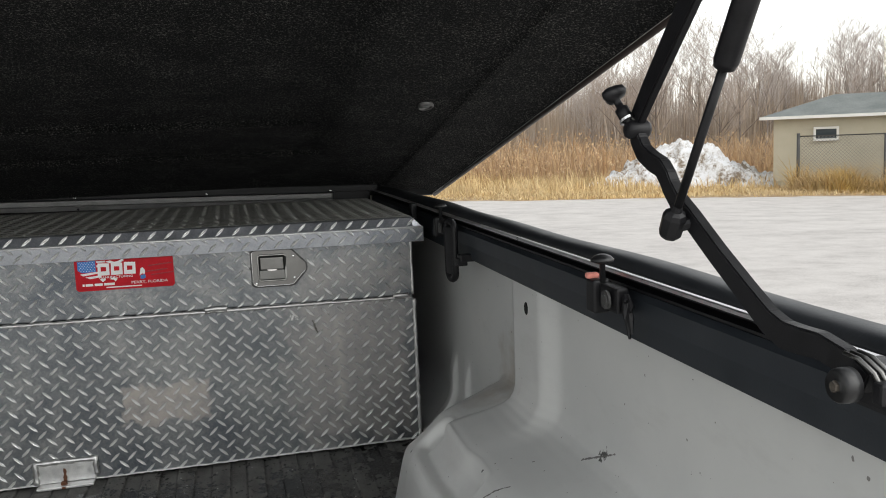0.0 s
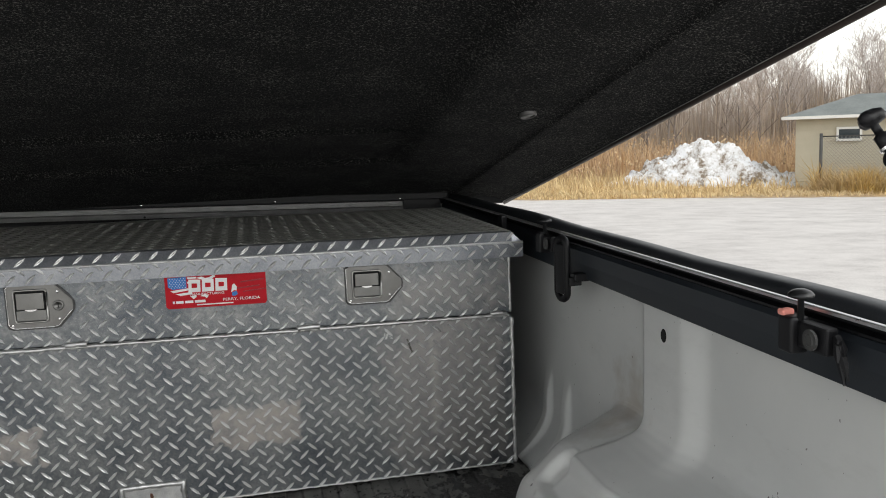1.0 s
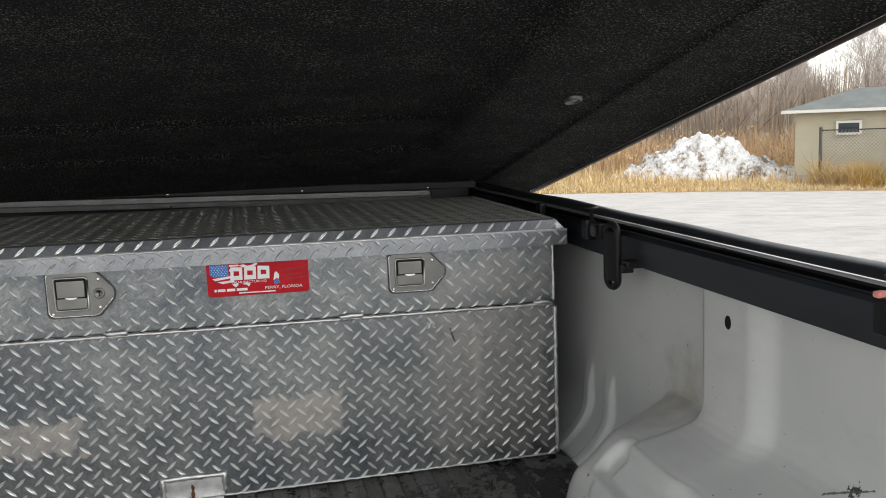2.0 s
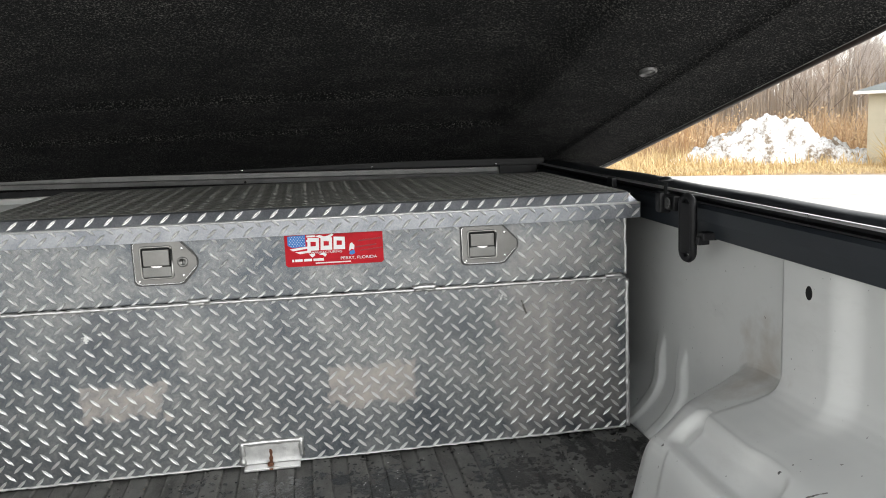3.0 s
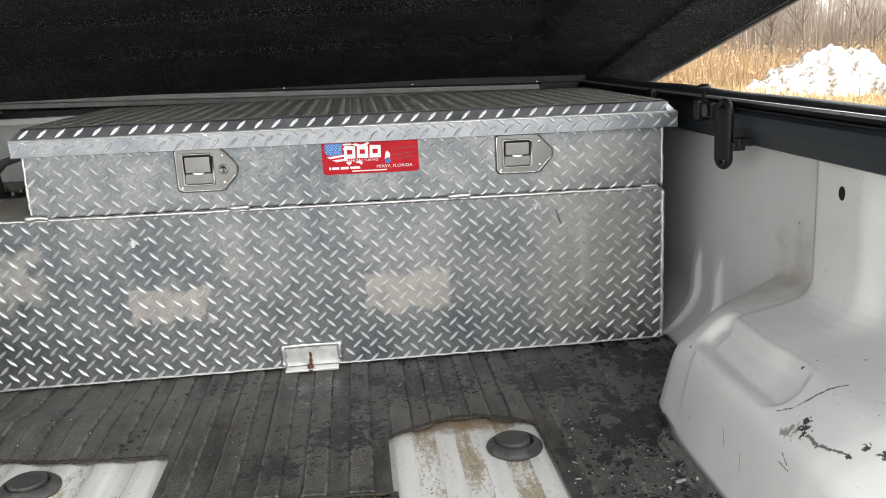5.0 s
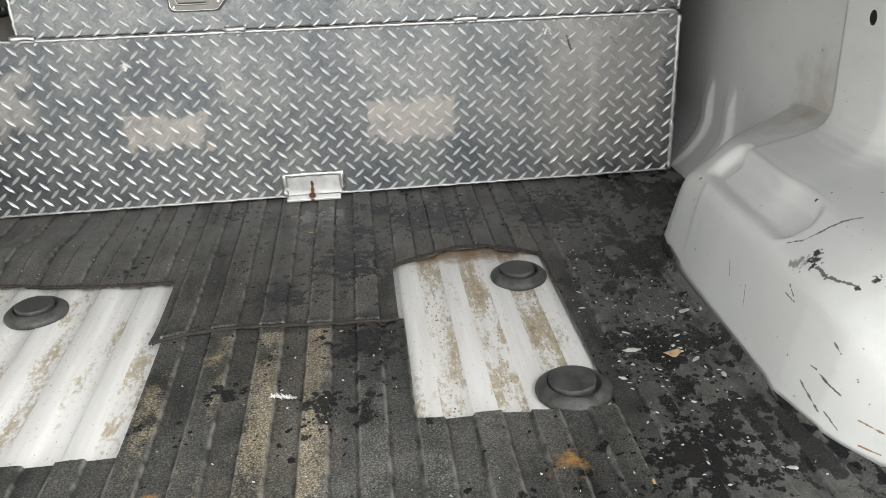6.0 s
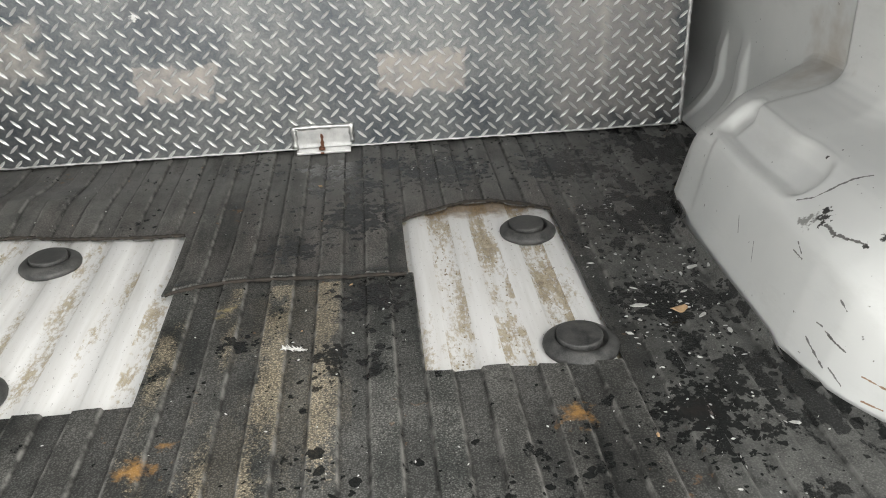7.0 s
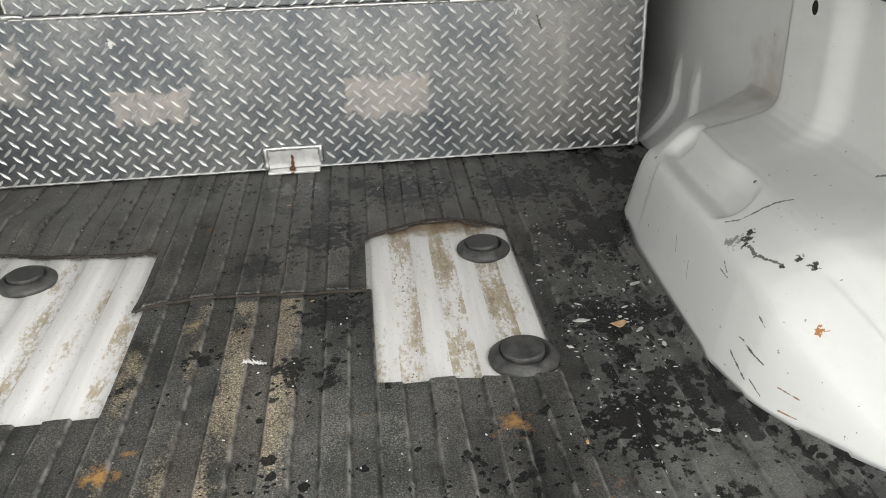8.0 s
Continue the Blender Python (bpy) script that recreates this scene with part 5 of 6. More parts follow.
# ---------------------------------------------------------------- rubber mat, cut open over the plugs
bed_mat = thing("bed_mat", "worn black ribbed rubber bed mat with two rough cut-outs", "mat")
TEAR = [(-0.19, -0.557), (-0.167, -0.544), (-0.125, -0.532), (-0.084, -0.524), (-0.001, -0.528), (0.081, -0.537), (0.147, -0.54), (0.295, -0.541)]
R_TOP = [(0.17, -0.353), (0.193, -0.341), (0.21, -0.33), (0.247, -0.31), (0.301, -0.293), (0.337, -0.297), (0.366, -0.311), (0.396, -0.327), (0.435, -0.359)]
R_BOT = [(0.166, -0.784), (0.254, -0.786), (0.321, -0.789), (0.448, -0.798)]
L_TOP = [(-0.6, -0.303), (-0.455, -0.308), (-0.39, -0.325), (-0.338, -0.333), (-0.27, -0.342), (-0.17, -0.348)]
L_BOT = [(-0.6, -0.803), (-0.245, -0.806), (-0.14, -0.804)]


def ragged(x, y):
    return 0.0022 * noise.noise(Vector((x * 60, y * 60, 3.0))) + 0.004 * noise.noise(Vector((x * 17, y * 17, 9.0)))


TAIL = [(0.6135, 0.80), (0.622, 0.842), (0.628, 0.872), (0.642, 0.908), (0.666, 0.954), (0.693, 0.994), (0.727, 1.034), (0.766, 1.074), (0.80, 1.11)]
NOSE = [(0.619, -0.455), (0.628, -0.397), (0.636, -0.343), (0.643, -0.32), (0.655, -0.299), (0.678, -0.283), (0.704, -0.272), (0.738, -0.266), (0.793, -0.263)]


def mat_z(x, y):
    u = ((x - PHASE) / PITCH + 0.5) % 1.0 - 0.5
    z = FLOOR - 0.0040 + 0.0040 * (1 - step(0.235, 0.265, abs(u)))
    z += 0.0016 * noise.noise(Vector((x * 5, y * 5, 0)))
    if abs(x) > 0.6135 and -0.53 < y:
        z += 0.013 * (1 - step(0.0, 0.016, y - lerp_table(NOSE, abs(x))))
    elif y < -0.36:
        gap = -y - lerp_table(TAIL, abs(x)) if abs(x) > 0.6135 else max(0.6125 - abs(x), -y - 0.80)
        z += 0.010 * (1 - step(0.0, 0.009, gap))
    z += 0.022 * math.exp(-((x + 0.50) / 0.13) ** 2 - ((y + 0.21) / 0.08) ** 2)
    return z


def mat_sheet(intervals, lift):
    """Columns between the rib edges; intervals(x) gives the stretches of y that are covered."""
    cols = sorted({round(k * PITCH + PHASE + d * PITCH, 5) for k in range(-13, 14) for d in (-0.27, -0.25, -0.23, -0.1, 0.0, 0.1, 0.23, 0.25, 0.27, 0.38, 0.5)})
    cols = [c for c in cols if abs(c) < 0.80]
    cols = sorted(cols + [-0.1825, -0.1670, 0.1725, 0.1790, 0.4250, -0.60, 0.436] + [s * x for s in (1, -1) for x in (0.597, 0.605, 0.6135, 0.622, 0.632, 0.644, 0.662, 0.690, 0.715)])
    bm = bmesh.new()
    for xa, xb in zip(cols, cols[1:]):
        if xb - xa < 1e-4:
            continue
        for (a0, a1), (b0, b1) in zip(intervals(xa + 1e-5), intervals(xb - 1e-5)):
            n = max(1, int(max(a1 - a0, b1 - b0) / 0.035))
            prev = None
            for i in range(n + 1):
                ya, yb = a0 + (a1 - a0) * i / n, b0 + (b1 - b0) * i / n
                row = [bm.verts.new((xa, ya, mat_z(xa, ya) + lift(xa, ya))), bm.verts.new((xb, yb, mat_z(xb, yb) + lift(xb, yb)))]
                if prev:
                    bm.faces.new((prev[0], prev[1], row[1], row[0]))
                prev = row
    bmesh.ops.remove_doubles(bm, verts=bm.verts, dist=0.0006)
    bmesh.ops.recalc_face_normals(bm, faces=bm.faces)
    if sum(f.normal.z for f in bm.faces) < 0:
        bmesh.ops.reverse_faces(bm, faces=bm.faces)
    thicken(bm, 0.0032)
    return bm


def side_limit(x):
    """How far back the mat reaches beside the wheelhouses."""
    return -1.30 if abs(x) < 0.6135 else lerp_table(NOSE, abs(x))


def edge(table, x):
    y = lerp_table(table, x)
    return y + ragged(x, y)


def front_part(x):
    top = 0.80
    if -0.1825 < x < 0.1725:
        return [(edge(TEAR, x), top)]
    if 0.1725 <= x < 0.4250:
        return [(edge(R_TOP, x), top)]
    if -0.60 < x <= -0.1825:
        return [(edge(L_TOP, x), top)]
    return [(side_limit(x), top)]


def rear_part(x):
    if -0.1670 < x < 0.1790:
        return [(-1.30, edge(TEAR, x) + 0.012)]
    if 0.1790 <= x < 0.4250:
        return [(-1.30, edge(R_BOT, x))]
    if -0.60 < x <= -0.1670:
        return [(-1.30, edge(L_BOT, x))]
    if abs(x) > 0.6135:
        return [(-1.30, -0.004 - lerp_table(TAIL, abs(x)))]
    return [(0.0, 0.0)]


def curl(x, y):
    d = y - lerp_table(TEAR, x)
    return 0.0065 * math.exp(-(d / 0.030) ** 2) + 0.0015 if -0.19 < x < 0.18 else 0.0


fm = mat_sheet(front_part, curl)
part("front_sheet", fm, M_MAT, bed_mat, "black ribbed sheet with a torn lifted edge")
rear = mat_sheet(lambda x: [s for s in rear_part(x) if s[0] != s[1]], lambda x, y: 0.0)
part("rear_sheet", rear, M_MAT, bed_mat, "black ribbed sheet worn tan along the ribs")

M_TORN = worn("torn_rubber_edge", (0.010, 0.009, 0.008), (0.045, 0.036, 0.028), (0.75, 0.95), 0.0, 90, 500, 0.6)
for table, x0, x1, up, seed in ((TEAR, -0.178, 0.170, 0.0065, 3), (R_TOP, 0.174, 0.424, 0.002, 4), (L_TOP, -0.58, -0.185, 0.001, 5)):
    rnd = random.Random(seed)
    line, radii = [], []
    for x in span(x0, x1, int((x1 - x0) / 0.004)):
        y = edge(table, x)
        line.append((x, y - 0.0005 + rnd.uniform(-0.0008, 0.0008), FLOOR - 0.0025 + up * 0.6 + 0.0016 * noise.noise(Vector((x * 5, y * 5, 0))) + rnd.uniform(-0.0006, 0.0006)))
        radii.append(0.0029 * rnd.uniform(0.7, 1.3))
    part("torn_edge", tube(line, radii, 7), M_TORN, bed_mat, "crumbling torn rubber edge", True)

# rubber plugs in the floor
for i, (x, y) in enumerate(((0.373, -0.415), (0.382, -0.748), (-0.384, -0.407), (-0.378, -0.755))):
    plug = thing("floor_plug", "round black rubber plug in the bed floor", "plug", "floor plugs")
    s = (0.96, 1.04, 1.0, 1.0)[i]
    part("flange", lathe([(0.0, -0.004), (0.046, -0.004), (0.0475, 0.0), (0.0468, 0.0035), (0.045, 0.0055), (0.0385, 0.0108), (0.036, 0.0118), (0.0332, 0.0120), (0.0325, 0.0114), (0.0322, 0.004), (0.0, 0.004)],
                         pose(x, y, 0.893) @ Matrix.Scale(s, 4), 36), M_RUBBER, plug, "", True)
    part("boss", lathe([(0.0290, 0.002), (0.0290, 0.0136), (0.0287, 0.0144), (0.0278, 0.0150), (0.0268, 0.0152), (0.012, 0.0156), (0.0, 0.0156)],
                       pose(x - 0.002, y + 0.003, 0.893) @ Matrix.Scale(s, 4), 32), M_RUBBER, plug, "", True)

# litter on the mat
M_CHIP = worn("white_paint_chip", (0.36, 0.36, 0.35), (0.66, 0.66, 0.64), (0.5, 0.8), 0.0, 160, 600, 0.2)
M_LEAF = worn("dry_leaf", (0.34, 0.22, 0.12), (0.56, 0.38, 0.22), (0.7, 0.9), 0.0, 120, 700, 0.3)


def litter(name, n, zone, size, material, label, seed, thin=0.25):
    rnd = random.Random(seed)
    verts, faces = [], []
    for _ in range(n):
        x, y = zone(rnd)
        r = size * rnd.uniform(0.3, 1.0) ** 2.2
        z = mat_z(x, y) + 0.0006
        a, k = rnd.uniform(0, 6.28), rnd.uniform(0.18, 0.6)
        q = len(verts)
        m_ = rnd.randint(4, 6)
        for lev, sc in ((0, 1.0), (r * thin, 0.7)):
            for i in range(m_):
                t = a + 6.28 * i / m_
                u, w = r * sc * math.cos(t - a) * rnd.uniform(0.7, 1.1), r * sc * k * math.sin(t - a) * rnd.uniform(0.7, 1.1)
                verts.append((x + u * math.cos(a) - w * math.sin(a), y + u * math.sin(a) + w * math.cos(a), z + lev))
        faces.append([q + m_ + i for i in range(m_)])
        faces += [[q + i, q + (i + 1) % m_, q + m_ + (i + 1) % m_, q + m_ + i] for i in range(m_)]
    return tagged(raw(name, verts, faces, material), label, name.replace("_", " "), kind="stuff")


def right_side(r):
    while True:
        x, y = r.gauss(0.525, 0.07), r.gauss(-0.67, 0.20)
        if 0.436 < x < 0.606 and -1.25 < y < -0.05:
            return x, y


def anywhere(r):
    while True:
        x, y = r.uniform(-0.60, 0.606), r.uniform(-1.22, -0.03)
        if not (0.16 < x < 0.44 and -0.85 < y < -0.29) and not (x < -0.13 and -0.86 < y < -0.30):
            return x, y


litter("paint_chips", 330, right_side, 0.0038, M_CHIP, "small white paint chips scattered on the black mat", 5)
litter("paint_flakes", 14, right_side, 0.0095, M_CHIP, "long white paint flakes on the black mat", 15, 0.08)
for i, (x, y, r, turn) in enumerate(((0.587, -0.579, 0.011, 20), (0.607, -0.590, 0.007, 70), (0.478, -0.679, 0.012, 0), (0.552, -0.716, 0.008, 40), (0.564, -0.596, 0.006, 85))):
    rnd = random.Random(60 + i)
    shape = [(r * math.cos(t) * rnd.uniform(0.75, 1.1), 0.34 * r * math.sin(t) * rnd.uniform(0.6, 1.3)) for t in span(0, 5.6, 9)]
    bm = prism(shape, 0.0, 0.0009)
    bm.transform(pose(x, y, mat_z(x, y) + 0.0007, 90, 0, 0) if turn == 0 else pose(x, y, mat_z(x, y) + 0.0007, 0, 0, turn) @ pose(0, 0, 0, 90, 0, 0))
    tagged(part("paint_flake", bm, M_CHIP), "curled white flake of paint on the black mat", "flake", "paint flakes on the mat")
bm = grid(span(-1, 1, 6), span(-1, 1, 5), lambda u, w: (0.525 + 0.012 * u * (1 - 0.3 * w * w), -0.701 + 0.008 * w * (1 - 0.6 * u * u), FLOOR + 0.0035 + 0.003 * u * u + 0.002 * w * u))
thicken(bm, 0.0006)
tagged(part("dry_leaf", bm, M_LEAF, None, "", True), "curled tan leaf scrap on the black mat", "leaf")
litter("grit", 520, anywhere, 0.0024, M_CHIP, "fine pale grit on the black mat", 6, 0.6)
litter("leaf_crumbs", 26, anywhere, 0.0075, M_LEAF, "brown leaf crumbs on the mat", 7)


def in_cut(r):
    return r.uniform(0.19, 0.41), r.uniform(-0.785, -0.36)


verts, faces, rnd = [], [], random.Random(9)
for _ in range(330):
    x, y = in_cut(rnd)
    if rib(x) > 0.5:
        continue
    z = METAL - 0.003 + 0.0042 * rib(x)
    r = rnd.uniform(0.0006, 0.0020)
    q = len(verts)
    verts += [(x - r, y, z), (x + r * 0.6, y - r, z), (x + r * 0.6, y + r * 1.4, z), (x, y, z + r * 0.9)]
    faces += [[q, q + 1, q + 3], [q + 1, q + 2, q + 3], [q + 2, q, q + 3]]
tagged(raw("dirt_crumbs", verts, faces, worn("brown_dirt", (0.14, 0.10, 0.06), (0.36, 0.29, 0.19), (0.8, 0.95), 0.0, 100, 700, 0.3)), "brown dirt crumbs lying in the bare floor grooves", "dirt", kind="stuff")

# a scrap of white fluff
fluff = thing("fluff_scrap", "small scrap of white fluff on the mat", "scrap")
bm = bmesh.new()
rnd = random.Random(12)
for i in range(26):
    t = i / 25
    p = Vector((0.002 + 0.030 * t, -0.715 - 0.008 * t, FLOOR + 0.003))
    d = Vector((rnd.uniform(-1, 1), rnd.uniform(-1, 1), rnd.uniform(0, 0.7))) * 0.006
    add_tube(bm, [p - d * 0.6, p, p + d], [0.0006, 0.0012, 0.0004], 5)
part("fibres", bm, M_CHIP, fluff)

# ---------------------------------------------------------------- outdoors
GX, GY = 0.0325, 0.0203     # the lot falls away gently


def ground_z(x, y):
    return -GX * x - GY * y


def at_range(dist, azimuth):
    """A place on the ground at that distance from the truck, degrees clockwise from straight ahead."""
    x, y = 0.4 + dist * math.sin(radians(azimuth)), -1.68 + dist * math.cos(radians(azimuth))
    return x, y, ground_z(x, y)


def verge_y(x):
    return 29.3 - 0.285 * x


def ground_material():
    m = basic("ground_surface", (0.2, 0.2, 0.2), 0.85, 0.0, 0.5)
    n, l = nodes_of(m)
    v = coords(m)
    sp = n.new("ShaderNodeSeparateXYZ")
    l.new(v, sp.inputs[0])
    big, fine, patch = noise_of(m, v, 0.25, 5), noise_of(m, v, 45, 4, 0.7), noise_of(m, coords(m, scale=(1.1, 1.5, 1)), 1.0, 8, 0.72)
    asphalt = ramp_of(m, math_of(m, "ADD", math_of(m, "MULTIPLY", patch, 0.6), math_of(m, "MULTIPLY", fine, 0.4)),
                      [(0.35, (0.31, 0.288, 0.275)), (0.5, (0.47, 0.445, 0.425)), (0.64, (0.56, 0.535, 0.51))])
    soil = ramp_of(m, noise_of(m, v, 3.0, 6, 0.7), [(0.35, (0.16, 0.10, 0.055)), (0.5, (0.30, 0.21, 0.11)), (0.68, (0.45, 0.35, 0.20))])
    y = math_of(m, "ADD", sp.outputs[1], math_of(m, "MULTIPLY", sp.outputs[0], 0.285))
    y = math_of(m, "ADD", y, math_of(m, "MULTIPLY", math_of(m, "SUBTRACT", noise_of(m, v, 0.9, 5), 0.5), 1.6))
    k = ramp_of(m, math_of(m, "SUBTRACT", y, 28.8), [(0.0, 0.0), (0.35, 1.0)])
    set_in(m, "Base Color", mix_of(m, k, asphalt, soil))
    set_in(m, "Roughness", mix_of(m, k, (0.62, 0.62, 0.62), (0.9, 0.9, 0.9)))
    bump_in(m, fine, 0.4, 0.01)
    return m


xs = [-900, -300, -100, -40, -10] + span(0, 90, 30) + [150, 300, 900]
ys = [-900, -300, -100, -30] + span(-10, 90, 34) + [150, 300, 900]
bm = grid(xs, ys, lambda x, y: (x, y, ground_z(x, y) * (1 if abs(x) + abs(y) < 200 else 0.3) + (0.25 * noise.noise(Vector((x * 0.12, y * 0.12, 0))) if y > verge_y(x) + 2 else 0)))
tagged(part("ground", bm, ground_material(), None, "", True), "pale worn parking lot running into a field of dead grass", "ground", kind="structure")


def island_material(name, stops, rough=0.85, away=(0.46, 0.36, 0.25)):
    m = basic(name, stops[0][1], rough, 0.0, 0.2)
    n, l = nodes_of(m)
    g = n.new("ShaderNodeNewGeometry")
    col = ramp_of(m, g.outputs["Random Per Island"], stops)
    patch = noise_of(m, coords(m), 0.22, 4, 0.6)
    col = mix_of(m, ramp_of(m, patch, [(0.38, 0.0), (0.62, 0.65)]), col, away)
    set_in(m, "Base Color", col)
    return m


M_STRAW = island_material("dead_grass", [(0.0, (0.36, 0.22, 0.10)), (0.35, (0.64, 0.46, 0.22)), (0.7, (0.80, 0.64, 0.36)), (1.0, (0.48, 0.30, 0.13))], 0.85, (0.50, 0.40, 0.25))
M_GOLD = island_material("golden_shrub", [(0.0, (0.42, 0.24, 0.05)), (0.5, (0.60, 0.40, 0.09)), (1.0, (0.32, 0.22, 0.08))])
M_BRUSH = island_material("brown_brush", [(0.0, (0.28, 0.16, 0.09)), (0.5, (0.48, 0.30, 0.16)), (1.0, (0.62, 0.43, 0.23))])


def blades(name, n, place, height, width, material, label, seed, bend=0.35):
    rnd = random.Random(seed)
    verts, faces = [], []
    for _ in range(n):
        x, y = place(rnd)
        z = ground_z(x, y) - 0.05
        h = height(rnd, x, y)
        a = rnd.uniform(0, 6.28)
        w = width * rnd.uniform(0.6, 1.5)
        dx, dy = math.cos(a) * w, math.sin(a) * w
        b, c = rnd.gauss(0, bend) * h, rnd.gauss(0, bend) * h
        q = len(verts)
        verts += [(x - dx, y - dy, z), (x + dx, y + dy, z), (x + dx * 0.8 + b * 0.35, y + dy * 0.8 + c * 0.35, z + h * 0.6), (x - dx * 0.8 + b * 0.35, y - dy * 0.8 + c * 0.35, z + h * 0.6), (x + b, y + c, z + h)]
        faces += [[q, q + 1, q + 2, q + 3], [q + 3, q + 2, q + 4]]
    return tagged(raw(name, verts, faces, material), label, "grass", kind="stuff")


def sector(d0, d1, a0, a1):
    def pick(r):
        while True:
            d, a = r.uniform(d0, d1), r.uniform(a0, a1)
            x, y, _ = at_range(d, a)
            if y > verge_y(x) + 0.1 + 0.5 * noise.noise(Vector((x * 0.7, 0, 0))):
                return x, y
    return pick


blades("short_dead_grass", 14000, sector(25, 38, 3, 62), lambda r, x, y: r.uniform(0.06, 0.28) * (0.5 + 0.5 * step(0, 2.5, y - verge_y(x))), 0.016, M_STRAW, "short matted tan grass along the lot edge", 21, 0.8)
blades("tall_dead_grass", 26000, sector(29, 58, 3, 62), lambda r, x, y: r.uniform(0.25, 1.0) * (0.30 + 0.70 * step(1.5, 8, y - verge_y(x))) * (0.75 + 0.7 * noise.noise(Vector((x * 0.35, y * 0.35, 7)))), 0.018, M_STRAW, "tall tan and golden dead grass in the field", 22, 0.3)
weed_place = sector(40, 60, 3, 65)
verts, faces, rnd = [], [], random.Random(29)
for _ in range(9000):
    x, y = weed_place(rnd)
    z = ground_z(x, y) + rnd.uniform(0.7, 2.5) * (0.9 + 0.6 * noise.noise(Vector((x * 0.2, y * 0.2, 3))))
    r = rnd.uniform(0.02, 0.07)
    q = len(verts)
    verts += [(x - r, y, z), (x + r, y, z + 0.3 * r), (x, y - r, z + 0.2 * r), (x + rnd.uniform(-r, r), y, z + 1.8 * r)]
    faces += [[q, q + 1, q + 3], [q + 1, q + 2, q + 3], [q + 2, q, q + 3], [q, q + 2, q + 1]]
tagged(raw("seed_heads", verts, faces, island_material("dry_seed_heads", [(0.0, (0.20, 0.12, 0.07)), (0.5, (0.42, 0.27, 0.14)), (1.0, (0.62, 0.45, 0.26))])), "rusty brown seed heads on the tall weeds", "weeds", kind="stuff")

blades("brown_brush", 26000, sector(44, 74, 3, 65), lambda r, x, y: r.uniform(0.9, 2.9) * (0.9 + 0.6 * noise.noise(Vector((x * 0.2, y * 0.2, 3)))), 0.016, M_BRUSH, "brown weeds and brush below the bare trees", 23, 0.25)


def by_fence(r):
    t, s = r.uniform(-0.5, 12), r.uniform(-1.6, -0.1)
    return 22.05 + 0.786 * t + 0.618 * s, 27.2 - 0.618 * t + 0.786 * s


blades("golden_shrubs", 9000, by_fence, lambda r, x, y: r.uniform(0.4, 1.5) * (0.70 + 0.7 * noise.noise(Vector((x * 0.9, y * 0.9, 2)))), 0.012, M_GOLD, "golden yellow shrubs along the chain-link fence", 24, 0.6)

# snow heap
M_SNOW = basic("old_snow", (0.82, 0.83, 0.85), 0.7, 0.0, 0.3)
v = coords(M_SNOW)
f = math_of(M_SNOW, "ADD", math_of(M_SNOW, "MULTIPLY", noise_of(M_SNOW, v, 1.4, 6, 0.7), 0.6), math_of(M_SNOW, "MULTIPLY", noise_of(M_SNOW, v, 7, 5, 0.7), 0.4))
set_in(M_SNOW, "Base Color", ramp_of(M_SNOW, f, [(0.42, (0.24, 0.19, 0.14)), (0.475, (0.60, 0.58, 0.56)), (0.55, (0.84, 0.85, 0.87))]))
bump_in(M_SNOW, noise_of(M_SNOW, v, 9, 5), 0.6, 0.08)


# how a ploughed heap rises from one end to the other
HEAP = [(-1.0, 0.0), (-0.8, 0.16), (-0.62, 0.45), (-0.25, 0.70), (-0.16, 0.94), (0.04, 1.0), (0.10, 0.84), (0.2, 0.66), (0.45, 0.48), (0.6, 0.30), (0.8, 0.26), (0.95, 0.16), (1.0, 0.0)]


def snow(name, dist, az, half_w, half_d, top, seed, label):
    cx, cy, cz = at_range(dist, az)
    tx, ty = math.cos(radians(az)), -math.sin(radians(az))
    rnd_off = seed * 7.3

    def at(r, a):
        u, w = r * math.cos(a), r * math.sin(a)
        p = Vector((u * 2.2 + rnd_off, w * 2.2, seed))
        edge_n = 1 + 0.28 * noise.noise(Vector((math.cos(a) * 1.6, math.sin(a) * 1.6, seed)))
        body = lerp_table(HEAP, u) * max(0.0, 1 - (w / math.sqrt(max(0.02, 1.02 - u * u))) ** 2) ** 0.7
        h = top * body * (0.86 + 0.22 * noise.noise(p)) + 0.20 * top * noise.noise(p * 3.1) * (1 - r * 0.5) + 0.13 * top * noise.noise(p * 8)
        x, y = cx + tx * u * half_w * edge_n + ty * -w * half_d * -1, cy + ty * u * half_w * edge_n + tx * w * half_d
        return (x, y, ground_z(x, y) + h - 0.15 * r)

    bm = grid(span(0.02, 1.0, 34), span(0, 2 * math.pi, 80), at)
    bmesh.ops.remove_doubles(bm, verts=bm.verts, dist=0.001)
    ob = part(name, bm, M_SNOW, None, "", True)
    return tagged(ob, label, "snow")


snow("snow_mound", 40.0, 29.9, 4.1, 2.8, 2.3, 4, "dirty white heap of old ploughed snow on the verge")
snow("snow_mound", 39.0, 33.4, 1.3, 1.1, 0.8, 5, "small white lump of old snow beside the heap")

